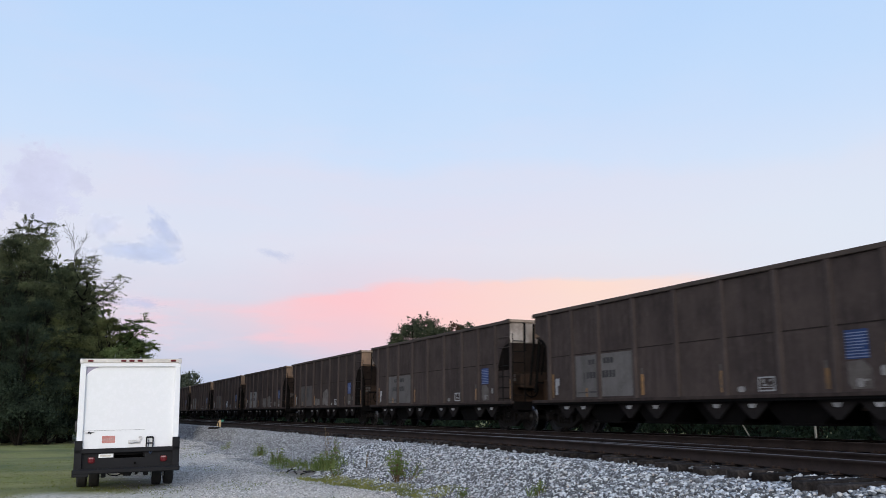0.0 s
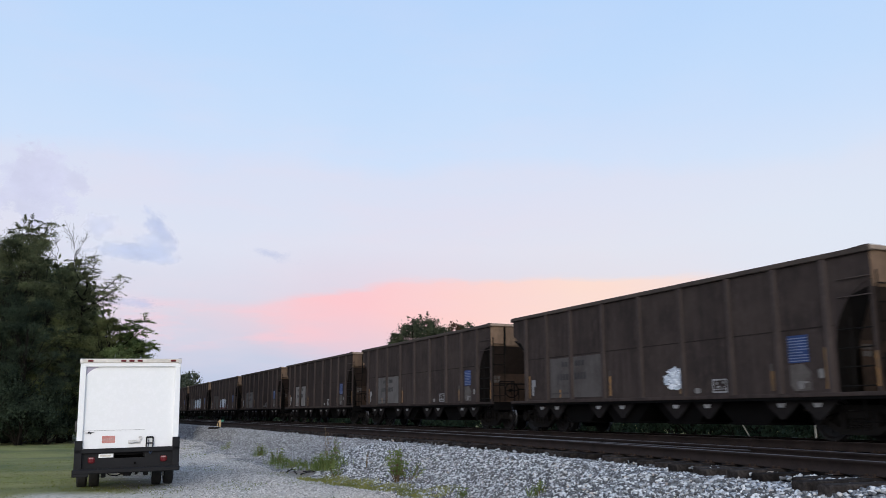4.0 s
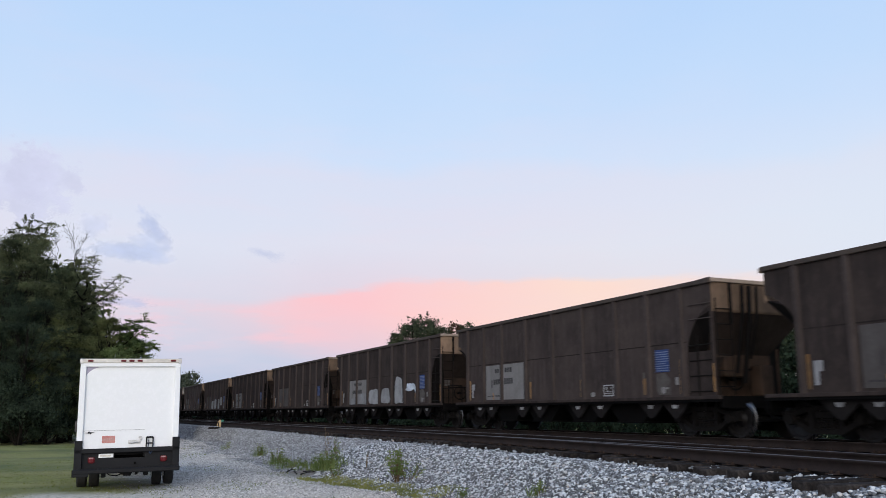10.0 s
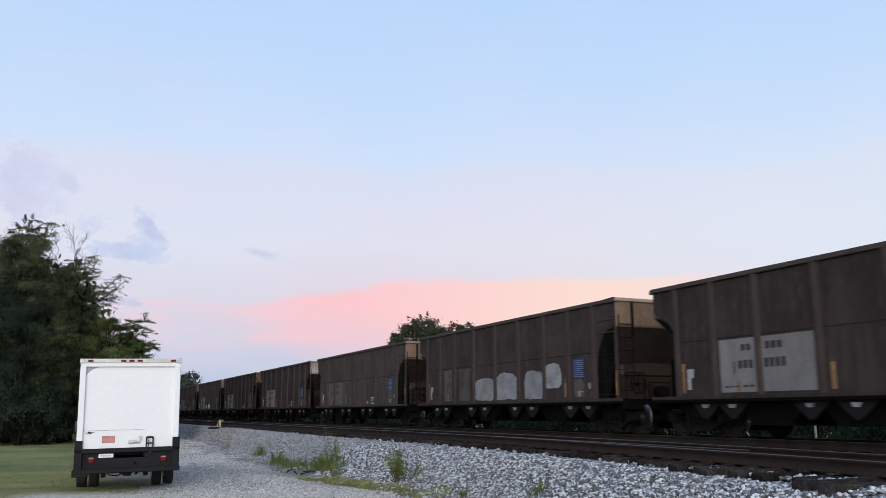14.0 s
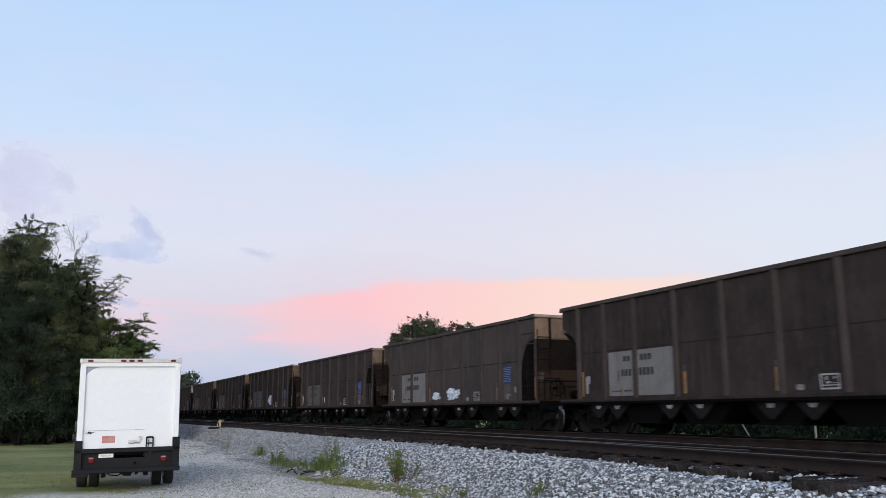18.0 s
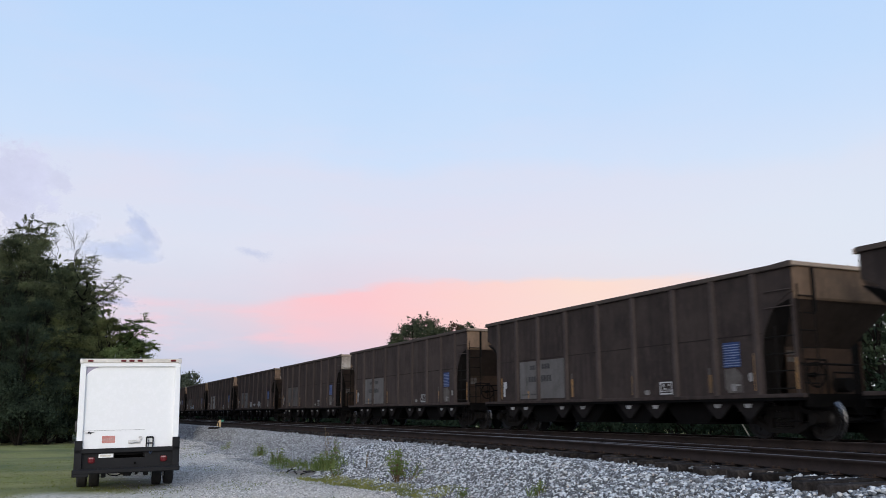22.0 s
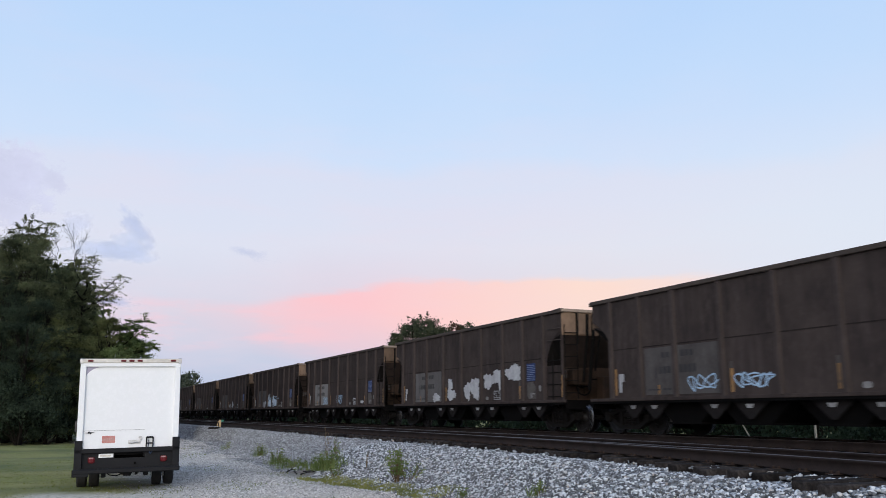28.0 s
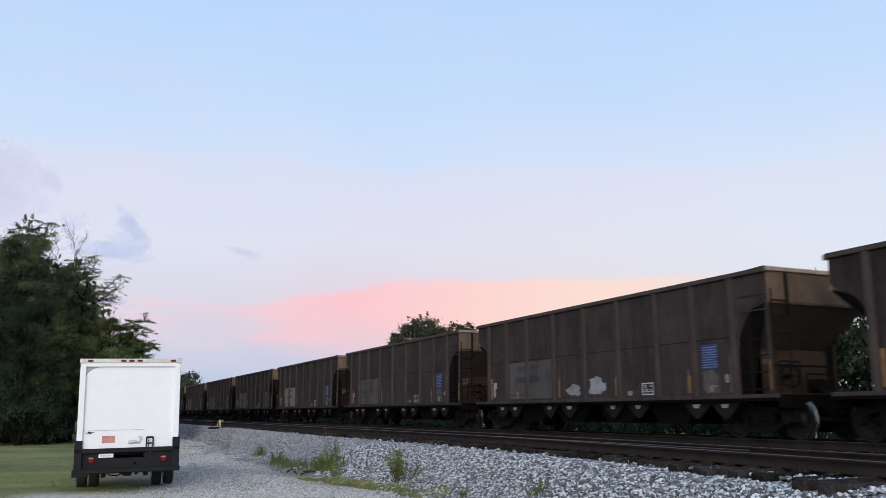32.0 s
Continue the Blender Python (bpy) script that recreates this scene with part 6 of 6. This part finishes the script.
def in_strip(a, b):
    """The grassy strip along the foot of the stone bed."""
    c = 6.0 + (21.5 - b) * 0.16
    return abs(a - c - 0.15) < 0.5 + 0.25 * noise.noise((b * 0.9, 2, 2)) and 15.8 < b < 21.8 and noise.noise((a * 2.2, b * 2.2, 1)) > -0.18


grass_field("lawn_grass", "short mown yellow-green lawn grass", 9000, (-4.5, 2.3), (17.0, 34.0), 1.3, 0.026, 81,
            lambda a, b: a < 1.3 + 1.6 * noise.noise((a * 0.5, b * 0.4, 9)) and noise.noise((a * 0.8, b * 0.8, 5)) > -0.1 and not at_sand(a, b), LAWN_BLADE, 0.007)
grass_field("strip_grass", "yellow-green grass strip at the foot of the ballast", 26000, (5.0, 7.6), (15.0, 23.0), 1.0, 0.075, 82, in_strip, STRIP_BLADE, 0.006)
grass_field("yard_tufts", "sparse grass tufts in the gravel", 16000, (0.5, 6.5), (14.0, 50.0), 1.3, 0.03, 83, lambda a, b: trodden(a, b) > 0.2 and a < toe_of(b), LAWN_BLADE, 0.007)


def weed(label, x, y, height, spread, leaves, stems, seed, mat=None, grassy=0):
    rng = np.random.default_rng(seed)
    z = ground_height(x, y) - 0.01
    w = thing("weed", label, "plant", pose(x, y, z))
    bm = bmesh.new()
    cl = []
    for k in range(stems):
        a, r = rng.uniform(0, 2 * math.pi), spread * rng.uniform(0.1, 1.0)
        top = Vector((math.cos(a) * r, math.sin(a) * r, height * rng.uniform(0.5, 1.0)))
        limb(bm, (top.x * 0.2, top.y * 0.2, 0), top, 0.008, 0.003, rng, 3, 0.1)
        for t in (0.45, 0.7, 0.95):
            p = Vector((top.x * 0.2, top.y * 0.2, 0)).lerp(top, t)
            cl.append((*p, 0.03 + height * 0.07))
    part("stem", bm, DRY, w)["kind"] = "stuff"
    part("foliage", leaf_cloud("foliage", cl, leaves, 0.021, rng, mat or LEAF_WEED), None, w)["kind"] = "stuff"
    if grassy:
        pts = rng.normal(size=(grassy, 3)) * np.array([spread * 0.6, spread * 0.6, 0])
        part("blade_tuft", blades(pts, height * 0.85 * rng.uniform(0.15, 1.1, grassy) ** 1.3, rng, LEAF_WEED, "blade_tuft", 0.0045, 0.9), None, w)["kind"] = "stuff"


def build_weeds():
    weed("leafy green weed clump with grass at the ballast's foot", 6.8, 22.8, 0.62, 0.40, 900, 18, 1, None, 800)
    weed("upright bushy green weed on the ballast", 7.24, 18.78, 0.80, 0.34, 2200, 22, 2)
    weed("thin weed stalks trailing on the stones", 7.35, 18.4, 0.5, 0.42, 260, 8, 12)
    weed("small weed with a dry brown seed head", 7.04, 32.4, 0.55, 0.22, 260, 8, 3, None, 160)
    weed("low grassy weed clump beside the ballast", 6.52, 27.6, 0.5, 0.30, 360, 10, 4, None, 240)
    weed("low spreading weeds beside the ballast", 6.46, 25.4, 0.34, 0.5, 420, 14, 5, None, 260)
    weed("low spreading weeds beside the ballast", 6.56, 23.9, 0.3, 0.45, 320, 12, 6, None, 180)
    weed("tall thin dry weed in front of the rails", 7.5, 25.4, 0.98, 0.12, 60, 4, 7, DRY)
    weed("thin green weed in front of the rails", 7.65, 25.0, 0.7, 0.12, 110, 4, 17)
    weed("soft low grass among the stones", 6.58, 26.5, 0.26, 0.42, 160, 8, 21, None, 200)
    weed("soft low grass among the stones", 6.66, 24.6, 0.24, 0.42, 160, 8, 22, None, 160)
    weed("soft low grass among the stones", 6.9, 23.6, 0.24, 0.40, 160, 8, 23, None, 180)
    weed("small dark green weed on the stones", 6.6, 21.4, 0.35, 0.25, 300, 8, 8)
    weed("small dry reddish weed stalk on the ballast", 7.3, 21.2, 0.45, 0.08, 30, 4, 9, DRY)
    weed("small green weed sprouting from the ballast", 7.15, 15.06, 0.22, 0.14, 120, 6, 10, None, 60)
    weed("small green weed sprouting from the ballast", 7.40, 12.65, 0.28, 0.16, 140, 6, 11, None, 60)
    weed("small green weed on the gravel", 6.9, 39.0, 0.35, 0.3, 150, 6, 13, None, 80)


build_weeds()


# ---- trackside bits ----
def build_bits():
    m = thing("derail_marker", "yellow marker post and green flag on a tie end", "track marker", pose(9.0, 53.1, 0.84))
    bm = bmesh.new()
    box(bm, -0.065, 0.065, -0.03, 0.03, 0.0, 0.42, 0.02)
    part("post", bm, SIGN_YELLOW, m)
    bm = bmesh.new()
    tube(bm, (-0.17, 0, 0.02), (-0.10, 0, 0.36), 0.025)
    part("lever", bm, SIGN_YELLOW, m)
    bm = bmesh.new()
    box(bm, 0.07, 0.21, -0.02, 0.02, 0.29, 0.42, 0.01)
    part("flag", bm, SIGN_GREEN, m, "small green flag plate")
    bm = bmesh.new()
    box(bm, -0.65, 1.35, -0.14, 0.14, -0.12, 0.0, 0.01)
    part("head_block", bm, TIE, m, "long dark timber head block")
    s = thing("leaning_stake", "bleached wooden stake leaning beyond the tracks", "stake", pose(20.45, 21.1, 0.42))
    bm = bmesh.new()
    tube(bm, (0, 0, -0.1), (-0.50, 0.22, 0.92), 0.028, 0.02)
    part("stick", bm, PALE_WOOD, s)
    s = thing("marker_post", "thin grey wooden post beyond the tracks", "post", pose(20.5, 18.9, 0.40))
    bm = bmesh.new()
    box(bm, -0.028, 0.028, -0.028, 0.028, -0.1, 0.93, 0.006)
    part("upright", bm, PALE_WOOD, s)
    # rotten sticks on the bare soil among the weeds
    for k, (x, y, a, l) in enumerate(((6.25, 24.4, 62, 1.6), (6.35, 22.9, 48, 1.2), (6.1, 23.5, 75, 0.9), (6.5, 23.2, 20, 0.7))):
        b = thing("rotten_stick", "dark rotten stick lying in the weeds", "stick", pose(x, y, ground_height(x, y) + 0.015, 0, 1, a))
        bm = bmesh.new()
        limb(bm, (-l / 2, 0, 0), (l / 2, 0, 0.01), 0.017, 0.009, np.random.default_rng(k), 4, 0.12)
        part("branch", bm, TIE, b)


build_bits()


# ---- drifting clouds ----
def cloud_material(name, colour, seed, scale, density, soft_edge=0.52):
    m = bpy.data.materials.new(name)
    m.use_nodes = True
    nt = m.node_tree
    nt.nodes.clear()
    out = nt.nodes.new("ShaderNodeOutputMaterial")
    tc = nt.nodes.new("ShaderNodeTexCoord")
    mp = nt.nodes.new("ShaderNodeMapping")
    mp.inputs["Location"].default_value = (seed, seed * 0.7, seed * 1.3)
    nt.links.new(tc.outputs["UV"], mp.inputs[0])
    mp.inputs["Scale"].default_value = (scale[0], scale[1], 1)
    grad = nt.nodes.new("ShaderNodeVectorMath")
    grad.operation = "DISTANCE"
    nt.links.new(tc.outputs["UV"], grad.inputs[0])
    grad.inputs[1].default_value = (0.5, 0.5, 0)
    n = noise_node(nt, mp.outputs[0], 1.0, 8.0, 0.64)
    body = math_node(nt, "ADD", math_node(nt, "MULTIPLY", math_node(nt, "SUBTRACT", n, 0.18), 2.3), math_node(nt, "MULTIPLY", grad.outputs["Value"], -2.0))
    a = ramp_node(nt, body, [(0.10 + 0.6 * (0.52 - soft_edge), 0.0), (0.10 + 0.6 * (0.52 - soft_edge) + soft_edge, 1.0)], "EASE")
    lit = mix_node(nt, ramp_node(nt, noise_node(nt, mp.outputs[0], 1.7, 5.0, 0.6), [(0.35, 0.0), (0.7, 1.0)]), colour, tuple(min(1.0, c * 1.16) for c in colour))
    em, tr, mx = nt.nodes.new("ShaderNodeEmission"), nt.nodes.new("ShaderNodeBsdfTransparent"), nt.nodes.new("ShaderNodeMixShader")
    nt.links.new(lit, em.inputs[0])
    nt.links.new(math_node(nt, "MULTIPLY", a, density), mx.inputs[0])
    nt.links.new(tr.outputs[0], mx.inputs[1])
    nt.links.new(em.outputs[0], mx.inputs[2])
    nt.links.new(mx.outputs[0], out.inputs[0])
    return m


CLOUDS = []


def build_clouds():
    for k, (px, py, w, h, col, scale, dens, lab) in enumerate((
            (52, 318, 290, 235, srgb(204, 207, 232), (3.0, 2.8), 0.95, "pale violet evening cumulus cloud"),
            (238, 443, 190, 46, srgb(190, 201, 230), (3.4, 1.5), 0.95, "thin slate-violet cloud bank"),
            (291, 408, 112, 44, srgb(184, 195, 226), (2.6, 1.4), 0.85, "slanting hooked slate-violet cloud wisp"),
            (280, 436, 105, 62, srgb(192, 203, 231), (2.4, 1.8), 0.8, "small wedge of slate-violet cloud"),
            (185, 400, 90, 56, srgb(200, 207, 232), (3.0, 2.0), 0.6, "faint ragged violet cloud"),
            (492, 449, 110, 26, srgb(186, 194, 222), (3.0, 1.2), 0.55, "small slate-violet cloud wisp"),
            (250, 535, 130, 34, srgb(184, 194, 226), (2.6, 1.5), 0.6, "faint low cloud streak"))):
        dist = 900.0
        tilt = math.atan(291.5 / 1500)
        up = (441 - py) / 1500
        fwd, z = math.cos(tilt) - up * math.sin(tilt), math.sin(tilt) + up * math.cos(tilt)
        across = (px - 784) / 1500
        x, y = spot(across * dist, fwd * dist)
        c = thing("cloud", lab, "cloud", pose(x, y, EYE_Z + z * dist, 0, {2: 50, 5: 12}.get(k, 0), -TURN - math.degrees(math.atan2(across, fwd))))
        ww, hh = 1.2 * w / 1500 * dist, 1.2 * h / 1500 * dist
        nx, nz = 12, 6
        for layer in range(2):
            verts = np.array([((i / nx - 0.5) * ww, 14 * layer + 10 * ((i / nx - 0.5) ** 2 + (j / nz - 0.5) ** 2), (j / nz - 0.5) * hh) for j in range(nz + 1) for i in range(nx + 1)])
            faces = np.array([(j * (nx + 1) + i, j * (nx + 1) + i + 1, (j + 1) * (nx + 1) + i + 1, (j + 1) * (nx + 1) + i) for j in range(nz) for i in range(nx)])
            me = arrays_mesh("vapour", verts, faces, cloud_material("cloud_vapour", col, 3.1 * k + 1.7 * layer, scale, dens * (0.75 if layer else 0.7), 0.2 if k == 0 else 0.52))
            uv = me.uv_layers.new(name="map")
            idx = faces.ravel()
            uv.data.foreach_set("uv", np.stack([(idx % (nx + 1)) / nx, (idx // (nx + 1)) / nz], 1).astype(np.float32).ravel())
            part("vapour", me, None, c)
        CLOUDS.append((c, c.matrix_basis.copy()))


build_clouds()


# ---- what moves ----
def motions():
    rows = [(t, travelled(t) * PITCH) for t in range(33)]
    for i, car in CARS.items():
        walk(car, [(t, pose(TRAIN_X, FIRST_Y + i * PITCH - s, RAIL_Z)) for t, s in rows])
    # the clouds drift slowly to the north
    gx, gy = spot(-33.5, 0)
    for cloud, m in CLOUDS:
        walk(cloud, [(t, Matrix.Translation((gx * t / 32, gy * t / 32, 2.2 * t / 32)) @ m) for t in (0, 8, 16, 24, 32)])
    turns = [(k / FPS, pose(0, 0, 0, math.degrees(travelled(k / FPS) * PITCH / 0.457))) for k in range(32 * FPS + 1)]
    first = None
    for car in CARS.values():
        for w in car.children_recursive:
            if not w.name.startswith("wheelset"):
                continue
            if first is None:
                first = w
                walk(w, turns)
            else:
                # every wheel rolls alike
                w.rotation_mode = "QUATERNION"
                keys = w.animation_data_create()
                keys.action = first.animation_data.action
                keys.action_slot = first.animation_data.action_slot


motions()
